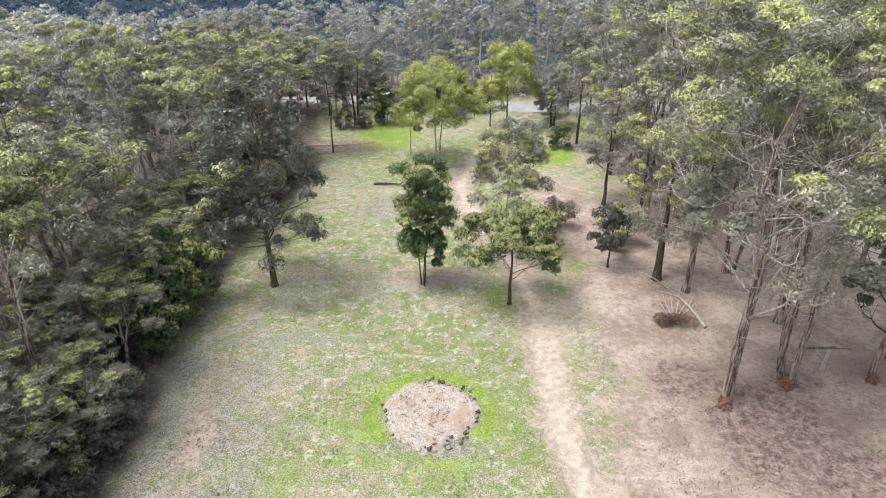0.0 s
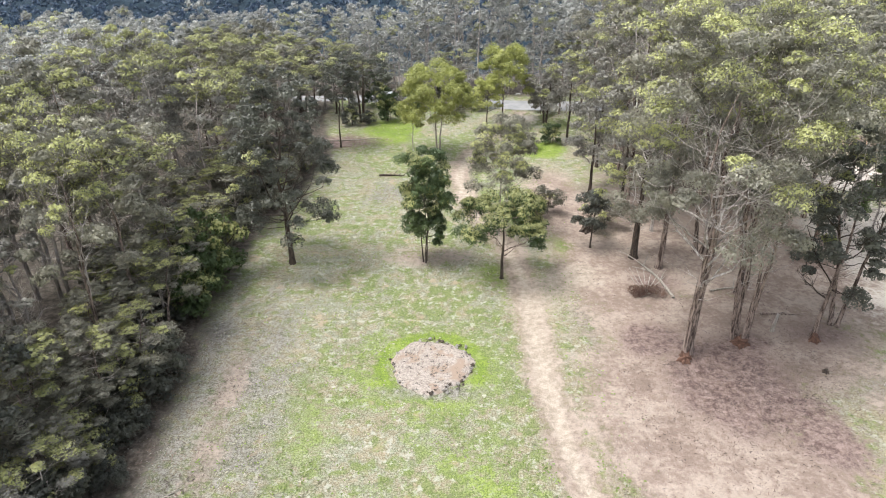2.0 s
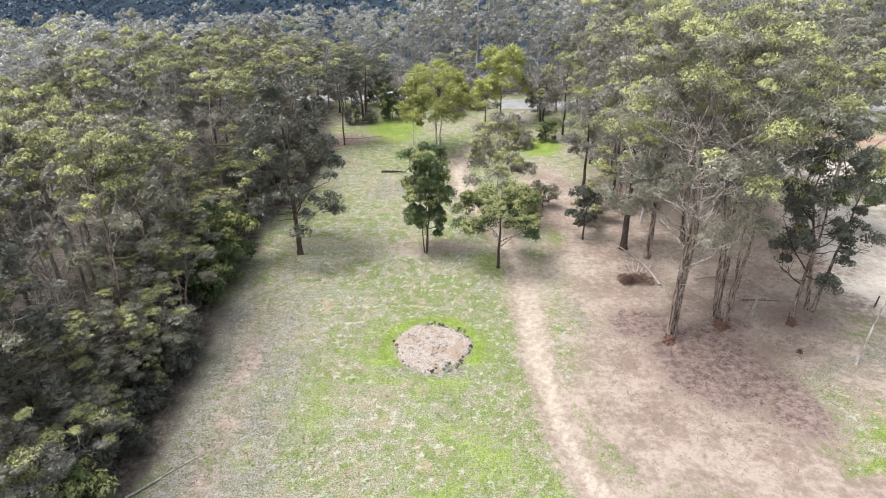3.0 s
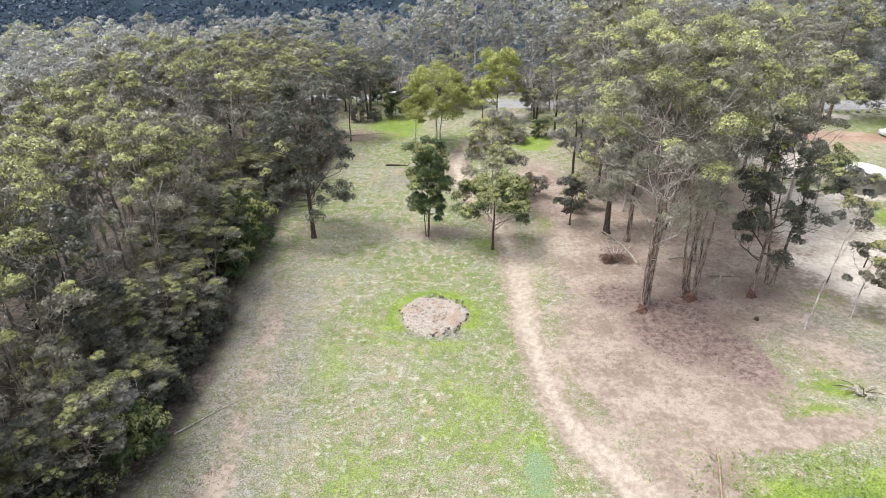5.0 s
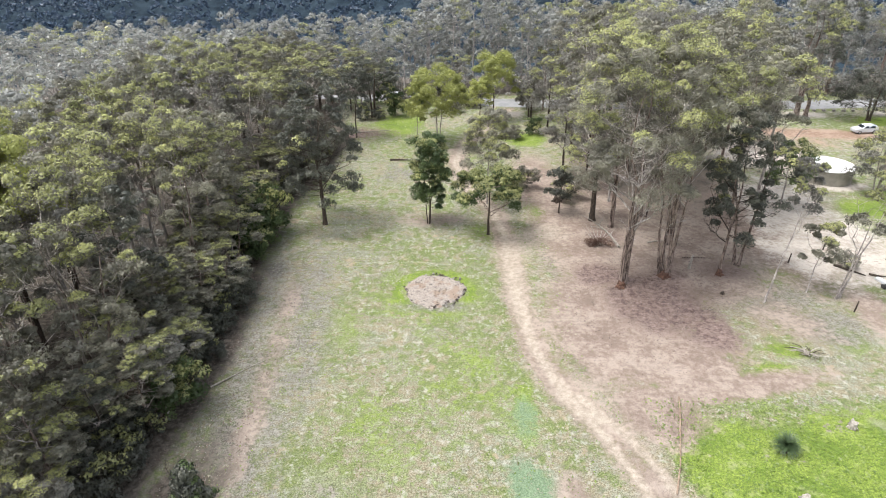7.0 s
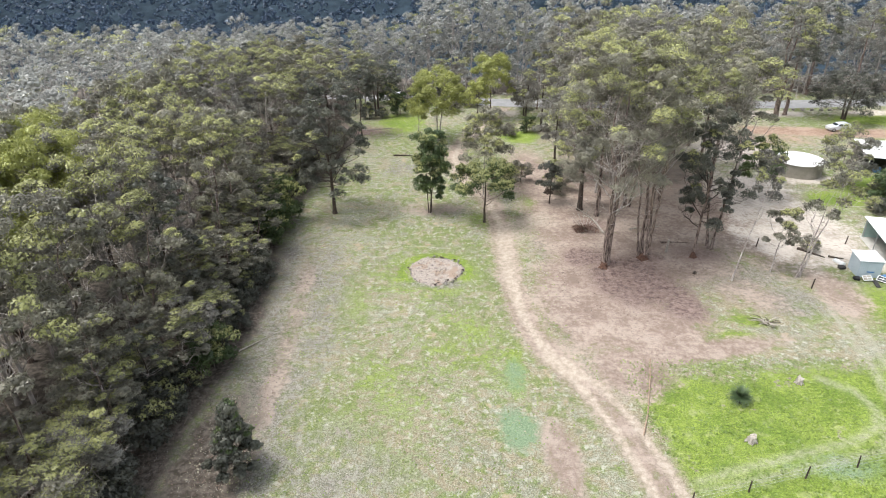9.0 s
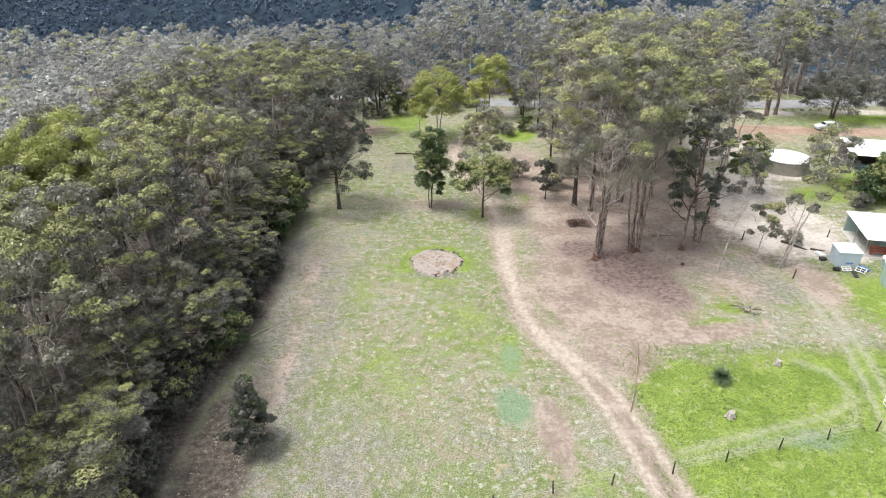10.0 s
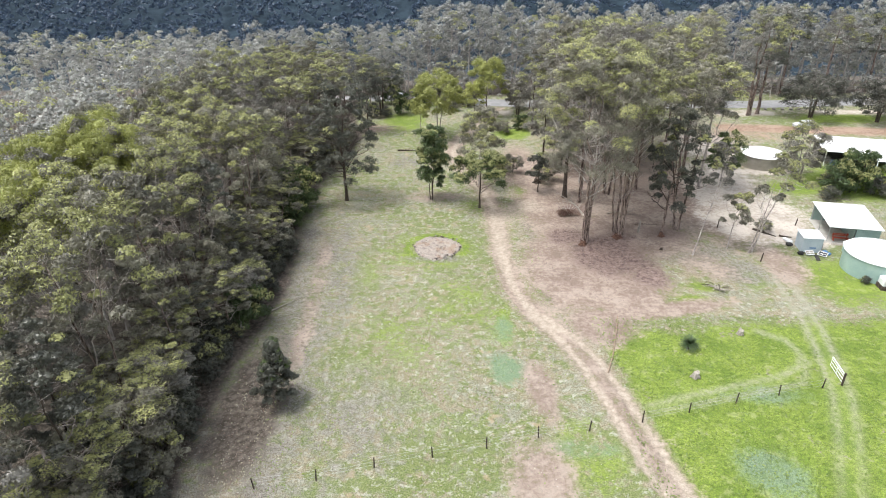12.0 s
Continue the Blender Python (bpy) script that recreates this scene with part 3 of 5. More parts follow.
def plant(places, tall, weights, group, label_more=""):
    for x, y in places:
        near_edge = group == FOREST and x > float(np.interp(y, [p[1] for p in EDGE], [p[0] for p in EDGE])) - 5.2
        i = int(rng.choice(len(MODELS), p=[0.14, 0.12, 0.28, 0.06, 0.10, 0.30, 0, 0] if near_edge else weights))
        h = tall(x, y) / 20.0
        m = scaled(x, y, rng.uniform(0, 360), (h * 0.5 + 0.5) * rng.uniform(0.9, 1.15), h * rng.uniform(0.88, 1.1))
        if not used[i]:
            used[i] = True
            MODELS[i].matrix_basis = m
            tagged(MODELS[i], group=group)
        else:
            tagged(copy_thing(MODELS[i], m), group=group)


def west_height(x, y):
    edge = np.interp(y, [p[1] for p in EDGE], [p[0] for p in EDGE])
    h = 19.5 if y < 62 else 19.5 - 4.5 * min(1, (y - 62) / 30)
    return h * (0.72 if edge - x < 4 else 0.95 if edge - x < 9 else 1.0)


plant(west, west_height, [0.18, 0.24, 0.17, 0.17, 0.14, 0.10, 0, 0], FOREST)

# a low thicket of young trees along the edge, leafy to the ground
thicket = []
for y in np.arange(-22, 74, 3.0):
    e = float(np.interp(y, [p[1] for p in EDGE], [p[0] for p in EDGE]))
    thicket += [(e - 2.6 - 1.4 * rng.random(), y + rng.normal() * 0.6), (e - 5.6 - 1.6 * rng.random(), y + 1.5 + rng.normal() * 0.6)]
plant(thicket, lambda x, y: rng.uniform(5.5, 9.5), [0, 0, 1.0, 0, 0, 0, 0, 0], FOREST)

# ---------------------------------------------------------------- the tall gum stand on the east side
EAST = [(21.5, 40), (33, 42), (42, 52), (45, 64), (46, 97), (24, 97), (21.5, 84), (22, 66), (20.5, 52)]
STAND = "gum trees of the eastern stand"
east = scatter(rng, EAST, 5.7)
plant(east, lambda x, y: 22.5 if y < 70 else 20.5, [0.0, 0.10, 0.0, 0.12, 0.0, 0.0, 0.44, 0.34], STAND)

tree("gum_tree", pose(19.3, 33.2, 0, 0, 0, 20), "very tall gum with shaggy peeling stems and pale crooked limbs", "tree", 201, BARK_BROWN, BARK_PALE, LEAF_OLIVE, group=STAND,
     H=26.0, clear=0.42, spread=6.6, heads=78, per=120, long=0.19, wide=0.12, size=1.35, subs=7, dense=0.85, stems=2, girth=0.31, lean=(0.02, 0.0), young=0.5, twigs=190, shape="umbrella", stem_gap=0.75, limbs=26)
tree("gum_tree", pose(24.2, 35.4, 0, 0, 0, 80), "tall gum with several shaggy stems from one rotting base", "tree", 202, BARK_BROWN, BARK_PALE, LEAF_OLIVE, group=STAND,
     H=24.5, clear=0.58, spread=5.6, heads=58, per=115, long=0.19, wide=0.12, size=1.30, subs=6, stems=4, girth=0.21, lean=(0.02, 0.01), young=0.45, twigs=190, shape="umbrella", stem_gap=1.2, limbs=20)
tree("gum_tree", pose(30.4, 35.6, 0), "dark-leaved gum with hanging tufts down its brown stem", "tree", 203, BARK_BROWN, BARK_DARK, LEAF_DARK, group=STAND,
     H=16.5, clear=0.24, spread=3.0, heads=26, size=0.95, girth=0.18, lean=(0.04, 0.0), young=0.12, twigs=40, dense=0.9, flat=0.9)
tree("gum_tree", pose(33.0, 37.2, 0, 0, 0, 120), "dark twin-stemmed gum with hanging foliage", "tree", 204, BARK_BROWN, BARK_DARK, LEAF_DARK, group=STAND,
     H=18.0, clear=0.28, spread=3.6, heads=34, size=1.0, stems=2, girth=0.18, lean=(0.05, 0.0), young=0.15, twigs=50, dense=0.8, flat=0.9)
tree("gum_tree", pose(19.3, 49.3, 0), "olive gum with a thick burnt stem and low foliage", "tree", 205, BARK_DARK, BARK_PALE, LEAF_OLIVE, group=STAND,
     H=14.0, clear=0.30, spread=3.4, heads=28, per=68, size=1.2, girth=0.36, lean=(-0.04, 0.0), young=0.7, twigs=40, dense=0.85)
tree("gum_tree", pose(15.4, 51.6, 0), "small dark bushy gum beside a bare patch", "tree", 206, BARK_DARK, BARK_DARK, LEAF_DARK, group=STAND,
     H=6.6, clear=0.28, spread=1.5, heads=14, size=0.8, girth=0.10, young=0.3, twigs=8)
for n, (x, y, h, sp) in enumerate([(20.5, 60, 17, 3.2), (18.3, 66, 13, 2.8), (21.2, 75.2, 18, 3.6), (19.0, 86, 14, 3.4), (17.0, 95, 9.5, 3.0)]):
    tree("gum_tree", pose(x, y, 0, 0, 0, 70 * n), "mid-height grey-green gum on the edge of the stand", "tree", 210 + n, BARK_DARK, BARK_PALE, LEAF_GREY, group=STAND,
         H=h, clear=0.32, spread=sp, heads=28, size=1.2, girth=0.2, young=0.5, twigs=24, stems=2 if n == 4 else 1, dense=0.85)

BEFORE_ROAD = [(-25, 103.5, 14), (-21, 106, 13), (-17.5, 103.5, 13), (-14, 107, 10), (-2.5, 106.5, 8), (0.8, 104.8, 10), (4.0, 106.0, 11), (20.5, 102.0, 12), (24.5, 103.0, 14), (29, 102.2, 14), (34, 101.5, 13), (39, 101.0, 12)]
plant([(x, y) for x, y, h in BEFORE_ROAD], lambda x, y: [h for a, b, h in BEFORE_ROAD if a == x and b == y][0], [0.3, 0.1, 0.3, 0.0, 0.15, 0.15, 0, 0], "trees before the road")

# slender leaning gums by the yard
YARD = "slender gums by the yard"
tree("gum_tree", pose(32.6, 29.4, 0), "slender gum leaning over, with a pale stem and thin crown", "tree", 221, BARK_PALE, BARK_PALE, LEAF_GREY, group=YARD,
     H=14.5, clear=0.62, spread=1.9, heads=13, size=0.9, girth=0.10, lean=(0.25, 0.2), young=0.3, twigs=16)
tree("gum_tree", pose(37.8, 31.2, 0), "young brownish gum with scattered tufts of leaves", "tree", 222, BARK_PALE, BARK_PALE, LEAF_OLIVE, group=YARD,
     H=8.0, clear=0.38, spread=1.9, heads=13, size=0.75, girth=0.07, lean=(0.12, 0.08), young=0.5, twigs=10)
tree("gum_tree", pose(40.5, 30.0, 0), "pale-stemmed gum with a wide open crown", "tree", 223, BARK_PALE, BARK_PALE, LEAF_OLIVE, group=YARD,
     H=13.0, clear=0.50, spread=3.2, heads=16, size=0.85, girth=0.12, lean=(0.26, 0.10), young=0.3, twigs=50, stems=2)
tree("gum_tree", pose(60.6, 57.0, 0), "pale feathery olive tree beside the water tank", "tree", 224, BARK_PALE, BARK_PALE, LEAF_GREY, group=YARD,
     H=9.5, clear=0.2, spread=3.2, heads=30, size=1.2, girth=0.14, young=0.5, twigs=60, stems=3, dense=0.9)
tree("gum_tree", pose(45.4, 53.0, 0), "green gum with a rounded crown beside the water tank", "tree", 225, BARK_PALE, BARK_PALE, LEAF_FRESH, group=YARD,
     H=10.0, clear=0.3, spread=2.5, heads=22, size=1.15, girth=0.13, young=0.35, twigs=10, dense=0.9)

# ---------------------------------------------------------------- lone trees in the clearing
tree("gum_tree", pose(-15.1, 48.6, 0), "dark lone gum with a tall ragged crown and hanging foliage", "tree", 231, BARK_DARK, BARK_DARK, LEAF_DARK,
     H=18.8, clear=0.2, spread=5.0, heads=76, size=1.05, girth=0.26, young=0.04, twigs=90, flat=1.0, dense=0.85, limbs=20)
tree("gum_tree", pose(-1.75, 48.7, 0, 0, 0, 40), "narrow upright young gum with three thin stems", "tree", 232, BARK_DARK, BARK_DARK, LEAF_FRESH,
     H=12.0, clear=0.24, spread=2.0, heads=64, per=110, long=0.19, wide=0.12, size=0.85, stems=3, girth=0.075, young=0.35, twigs=10, flat=1.0, stem_gap=0.4, dense=0.9)
tree("gum_tree", pose(5.6, 45.3, 0, 0, 0, 10), "small spreading gum with bright tips and a dark stem", "tree", 233, BARK_DARK, BARK_BROWN, LEAF_FRESH,
     H=8.8, clear=0.46, spread=4.2, heads=40, per=130, long=0.19, wide=0.12, size=1.05, girth=0.16, young=0.9, twigs=16, shape="umbrella", flat=0.9, limbs=8)
tree("gum_tree", pose(6.1, 55.0, 0, 0, 0, 100), "olive-brown gum with open tufted crown beside the track", "tree", 234, BARK_PALE, BARK_PALE, LEAF_OLIVE,
     H=13.0, clear=0.36, spread=3.6, heads=44, per=110, long=0.19, wide=0.12, size=1.05, girth=0.11, young=0.5, twigs=30, flat=0.9)
tree("wattle_tree", pose(-0.6, 80.7, 0), "yellow-green wattle with forked pale stems", "tree", 235, BARK_PALE, BARK_PALE, LEAF_WATTLE, LEAF_WATTLE,
     H=13.0, clear=0.36, spread=4.6, heads=44, per=130, size=1.5, stems=3, girth=0.12, young=0.3, twigs=14, flat=0.85)
tree("wattle_tree", pose(-4.3, 82.5, 0), "smaller yellow-green wattle with a thin stem", "tree", 236, BARK_PALE, BARK_PALE, LEAF_WATTLE, LEAF_WATTLE,
     H=9.0, clear=0.4, spread=2.2, heads=14, size=1.0, girth=0.07, young=0.3, twigs=10, flat=0.85)
tree("wattle_tree", pose(10.0, 96.0, 0), "bright yellow-green wattle near the road", "tree", 237, BARK_DARK, BARK_PALE, LEAF_WATTLE, LEAF_WATTLE,
     H=12.5, clear=0.4, spread=4.6, heads=40, per=130, size=1.5, girth=0.14, young=0.3, twigs=10, flat=0.85)
tree("wattle_tree", pose(7.2, 92.6, 0), "young yellow-green wattle on a dark stem", "tree", 238, BARK_DARK, BARK_DARK, LEAF_WATTLE, LEAF_WATTLE,
     H=8.4, clear=0.35, spread=2.2, heads=14, per=59, size=1.2, girth=0.12, young=0.3, twigs=4, flat=0.9)
for n, (x, y, h) in enumerate([(-42.6, 19.7, 20.0), (-40.5, 27.0, 20.5), (-37.0, 23.0, 20.0), (-38.3, 12.2, 19.5), (-41.0, 5.5, 19.0)]):
    tree("wattle_tree", pose(x, y, 0, 0, 0, 60 * n), "broad soft yellow-green wattle rising out of the forest", "tree", 270 + n, BARK_DARK, BARK_PALE, LEAF_WATTLE, LEAF_WATTLE, group="wattles in the forest",
         H=h, clear=0.5, spread=4.4, heads=40, per=170, long=0.20, wide=0.13, size=1.6, girth=0.2, young=0.3, twigs=10)
tree("gum_tree", pose(-15.2, 84.4, 0), "thin dark-stemmed gum at the forest edge", "tree", 239, BARK_DARK, BARK_DARK, LEAF_DARK,
     H=13.5, clear=0.45, spread=2.8, heads=22, size=1.1, girth=0.12, young=0.1, twigs=14)
tree("gum_tree", pose(-13.4, 97.5, 0), "dark spreading tree over a shaded patch", "tree", 240, BARK_DARK, BARK_DARK, LEAF_DARK,
     H=12.0, clear=0.3, spread=5.0, heads=34, size=1.3, girth=0.24, young=0.1, twigs=10, stems=2)
tree("gum_tree", pose(-15.45, 1.75, 0), "dark cone-shaped young gum on leaf litter", "tree", 241, BARK_DARK, BARK_DARK, LEAF_DARK, LEAF_FRESH,
     H=7.0, clear=0.2, spread=2.1, heads=64, per=60, size=0.58, girth=0.07, young=0.3, twigs=10, shape="cone", flat=1.0, dense=1.0)
for n, (x, y, sp, h) in enumerate([(81.0, 92.6, 6.2, 9.5), (93.5, 89.0, 5.6, 9.0), (99, 91.5, 5.0, 8.5), (62, 99, 2.6, 5.0)]):
    tree("peppermint_tree", pose(x, y, 0, 0, 0, 50 * n), "round-crowned dark grey-green shade tree by the road", "tree", 250 + n, BARK_DARK, BARK_DARK, LEAF_DARK, LEAF_GREY, group="round shade trees by the road",
         H=h, clear=0.22, spread=sp, heads=84, per=60, size=1.4, stems=3, girth=0.24, young=0.4, twigs=4, shape="dome")
for n, (x, y, h) in enumerate([(68.5, 95.0, 23), (71, 96.2, 21), (62, 110, 20), (84, 113, 21), (94, 112, 20), (106, 114, 19)]):
    tree("gum_tree", pose(x, y, 0, 0, 0, 77 * n), "tall dark road-side gum with a bare lower stem", "tree", 260 + n, BARK_BROWN, BARK_PALE, LEAF_DARK if n % 2 else LEAF_GREY, group="road-side gums",
         H=h, clear=0.42, spread=4.2, heads=30, size=1.4, girth=0.36, young=0.4, twigs=20, stems=2 if n == 0 else 1)


# ---------------------------------------------------------------- shrubs
def shrub_model(seed, leaf, label, tips=0.15):
    r = np.random.default_rng(seed)
    (wv, wf, wi), (cv, cf, ci) = grow(r, H=3.2, clear=0.12, spread=1.4, heads=20, per=42, size=0.72, stems=3, girth=0.04, young=tips, twigs=12, sides=4, long=0.19, wide=0.12, flat=0.9, dense=0.9)
    ob = thing("shrub", pose(0, 0, 0), label, "shrub", "shrubs along the forest edge")
    part("stem", mesh_of("stem", wv, wf, [BARK_DARK, BARK_DARK], wi, smooth=True), None, ob)
    part("foliage", mesh_of("foliage", cv, cf, [leaf, LEAF_LIT_TIP], ci, smooth=True), None, ob)
    return ob


SHRUBS = [shrub_model(301, LEAF_DARK, "dense dark shrub at the forest edge"), shrub_model(302, LEAF_OLIVE, "olive shrub with yellow tips", 0.5), shrub_model(303, LEAF_FRESH, "fresh green shrub among leaf litter", 0.3)]
spots = []
for y in np.arange(-16, 80, 2.6):
    e = float(np.interp(y, [p[1] for p in EDGE], [p[0] for p in EDGE]))
    spots.append((e - 1.6 - 1.6 * rng.random(), y + rng.normal() * 0.5, int(rng.choice(3, p=[0.6, 0.3, 0.1])), rng.uniform(0.6, 1.5)))
    if rng.random() < 0.6:
        spots.append((e - 3.5 - 2.0 * rng.random(), y + rng.normal() * 0.5, 0, rng.uniform(0.9, 1.5)))
spots += [(-21.6, 42.5, 2, 1.1), (-22.2, 45.5, 2, 1.3), (-21.6, 39, 2, 0.8), (-12.1, 96.2, 0, 0.9), (-15, 95.4, 0, 1.1), (-9, 98, 2, 0.9), (-11.5, 107.5, 2, 1.1), (-6.5, 108, 1, 0.9), (-5.0, 105, 2, 0.9), (2.5, 101, 1, 0.9), (-3.5, 108.6, 1, 1.3), (-1.0, 108.2, 0, 1.4), (1.8, 107.8, 1, 1.3), (4.4, 107.2, 0, 1.3), (6.4, 104.6, 1, 1.0), (-8.6, 104, 0, 1.0), (17.5, 101.5, 1, 1.2), (62.5, 49.5, 2, 1.2), (65.5, 50, 2, 1.25), (68.5, 49, 0, 1.2), (71.5, 49, 2, 1.2), (67, 52.5, 2, 1.1),
          (60, 47.5, 0, 1.0), (12.8, 83, 1, 0.8), (16.5, 85.5, 2, 0.7), (12, 60, 1, 0.9), (17.5, 56, 1, 1.1), (45, 36.5, 1, 0.6), (55, 21.6, 0, 0.35), (50.6, 21.8, 0, 0.38), (70, 52, 0, 1.1), (63, 53, 0, 1.1)]
first_use = [True] * 3
for x, y, i, s in spots:
    m = scaled(x, y, rng.uniform(0, 360), s, s * rng.uniform(0.8, 1.2))
    if first_use[i]:
        SHRUBS[i].matrix_basis = m
        first_use[i] = False
    else:
        copy_thing(SHRUBS[i], m)


# ---------------------------------------------------------------- woods that nobody could count: deeper forest, beyond the road, and the hill
def woods(name, places, leaf, label, seed, tall, heads, subs, per, size, long, wide, young, clear=0.36, wood=True, bark=BARK_PALE, category="woods"):
    r = np.random.default_rng(seed)
    models = []
    for i in range(5):
        (wv, wf, wi), (cv, cf, ci) = grow(r, H=20, clear=clear, spread=4.0, heads=heads, subs=subs, per=per, size=size, girth=0.2, young=young, twigs=14, sides=4, long=long, wide=wide, limbs=5, core=0.42)
        models.append((np.array([tuple(v) for v in wv]), np.array([q for q in wf if len(q) == 4]), cv, np.concatenate([cf, cf[:, 2:]], 1), ci))
    V, F, M, n = [], [], [], 0
    for x, y in places:
        wv, wf, cv, cf, ci = models[int(r.integers(5))]
        h = tall(x, y) / 20 * r.uniform(0.8, 1.15)
        w, s = r.uniform(0, 6.28), (h * 0.5 + 0.5) * r.uniform(0.9, 1.2)
        c, q = math.cos(w) * s, math.sin(w) * s
        turn = np.array([[c, -q, 0], [q, c, 0], [0, 0, h]])
        z = float(height(np.array(x), np.array(y)))
        for v, f, mi in ((wv, wf, np.full(len(wf), 2)), (cv, cf, ci))[0 if wood else 1:]:
            V.append(v @ turn.T + (x, y, z))
            F += (f + n).tolist() if f is wf else (f[:, :3] + n).tolist()
            M.append(mi)
            n += len(v)
    return tagged(new(name, mesh_of(name, np.concatenate(V), F, [leaf, LEAF_LIT_TIP, bark], np.concatenate(M), smooth=True)), label, category, kind="stuff")


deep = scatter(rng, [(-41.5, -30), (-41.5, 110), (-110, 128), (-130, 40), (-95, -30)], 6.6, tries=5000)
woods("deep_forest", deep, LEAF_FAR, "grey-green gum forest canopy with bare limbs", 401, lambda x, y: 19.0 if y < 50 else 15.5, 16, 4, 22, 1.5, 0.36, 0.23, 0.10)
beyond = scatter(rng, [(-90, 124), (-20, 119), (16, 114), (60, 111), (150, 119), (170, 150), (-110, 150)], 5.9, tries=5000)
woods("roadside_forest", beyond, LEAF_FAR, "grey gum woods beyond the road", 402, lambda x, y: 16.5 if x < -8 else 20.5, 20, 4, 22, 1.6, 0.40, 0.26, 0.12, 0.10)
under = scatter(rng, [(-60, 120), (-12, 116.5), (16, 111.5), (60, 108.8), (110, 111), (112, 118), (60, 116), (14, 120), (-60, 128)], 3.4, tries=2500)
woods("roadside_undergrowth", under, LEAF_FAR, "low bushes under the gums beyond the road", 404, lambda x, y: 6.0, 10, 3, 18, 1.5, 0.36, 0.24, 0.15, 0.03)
# far hill trees, their blue haze carried by the leaf material
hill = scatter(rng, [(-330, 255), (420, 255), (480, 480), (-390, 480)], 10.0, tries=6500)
woods("hill_forest", hill, LEAF_HAZE_BLUE, "forest on the far hill, dark blue haze in its colour", 403, lambda x, y: 19.0, 6, 3, 9, 3.2, 1.2, 0.85, 0.0, 0.2, False)

# ---------------------------------------------------------------- fence and gate
fence = thing("fence", pose(0, 0, 0), "low wire fence with thin dark timber posts across the paddock", "fence")
POSTS = [(-15.1, -8.4), (-10.4, -7.6), (-5.9, -6.4), (-1.2, -5.3), (3.3, -4.4), (7.8, -3.2), (12.3, -2.5), (17.2, -1.4), (21.7, -0.3), (26.4, 0.9), (30.8, 1.9), (35.3, 2.8)]
post_mesh = part("post", drum(0.065, 1.25, 7, 0.05), BARK_DARK, fence, m=pose(*POSTS[0], -0.05, 2, -3, 0)).data
for n, (x, y) in enumerate(POSTS[1:]):
    part("post", post_mesh, None, fence, m=pose(x, y, -0.05, 3 * math.sin(n * 2.1), 4 * math.cos(n * 1.7), 40 * n))
for z in (0.35, 0.7, 1.05):
    for run in (POSTS[:7], POSTS[7:]):
        wv, wf = [], []
        tube([(x, y, z) for x, y in run], [0.006] * len(run), 4, wv, wf)
        part("wire", mesh_of("wire", wv, wf, STEEL), None, fence)
gate = thing("gate", pose(37.4, 3.4, 0, 0, 0, 82), "pale tubular steel farm gate standing open", "gate")
for z in (0.25, 0.6, 0.95, 1.2):
    gv, gf = [], []
    tube([(0, 0, z), (2.6, 0, z)], [0.035 if z < 1.1 else 0.06] * 2, 8, gv, gf)
    part("rail", mesh_of("rail", gv, gf, ROOF_WHITE, smooth=True), None, gate)
for x in (0, 1.3, 2.6):
    part("stile", drum(0.03, 1.05, 8, at=(x, 0, 0.2)), ROOF_WHITE, gate)
part("gate_post", drum(0.1, 1.4, 10, at=(-0.18, 0, 0)), BARK_DARK, gate, "dark timber gate post")
for x, y, s in ((40.7, 27.5, 1.3), (50.4, 38.0, 1.2), (44.6, 40.6, 1.2), (39.0, 37.5, 1.3)):
    p = new("fence_post", part("post", drum(0.08, s, 7, 0.065), BARK_DARK, None).data)
    bpy.data.objects.remove([o for o in bpy.data.objects if o.name.startswith("post") and o.parent is None][0])
    p.matrix_basis = pose(x, y, -0.03, 2, 3, 0)
    tagged(p, "single dark timber post standing in the yard", "post", "single posts in the yard")


# ---------------------------------------------------------------- burnt ground, logs, stumps, grass tree
def lump(r, seed, flat=0.7):
    """A broken clod or stone."""
    bm = bmesh.new()
    bmesh.ops.create_icosphere(bm, subdivisions=1, radius=r)
    q = np.random.default_rng(seed)
    for v in bm.verts:
        v.co *= 0.7 + 0.5 * q.random()
        v.co.z *= flat
    return bm


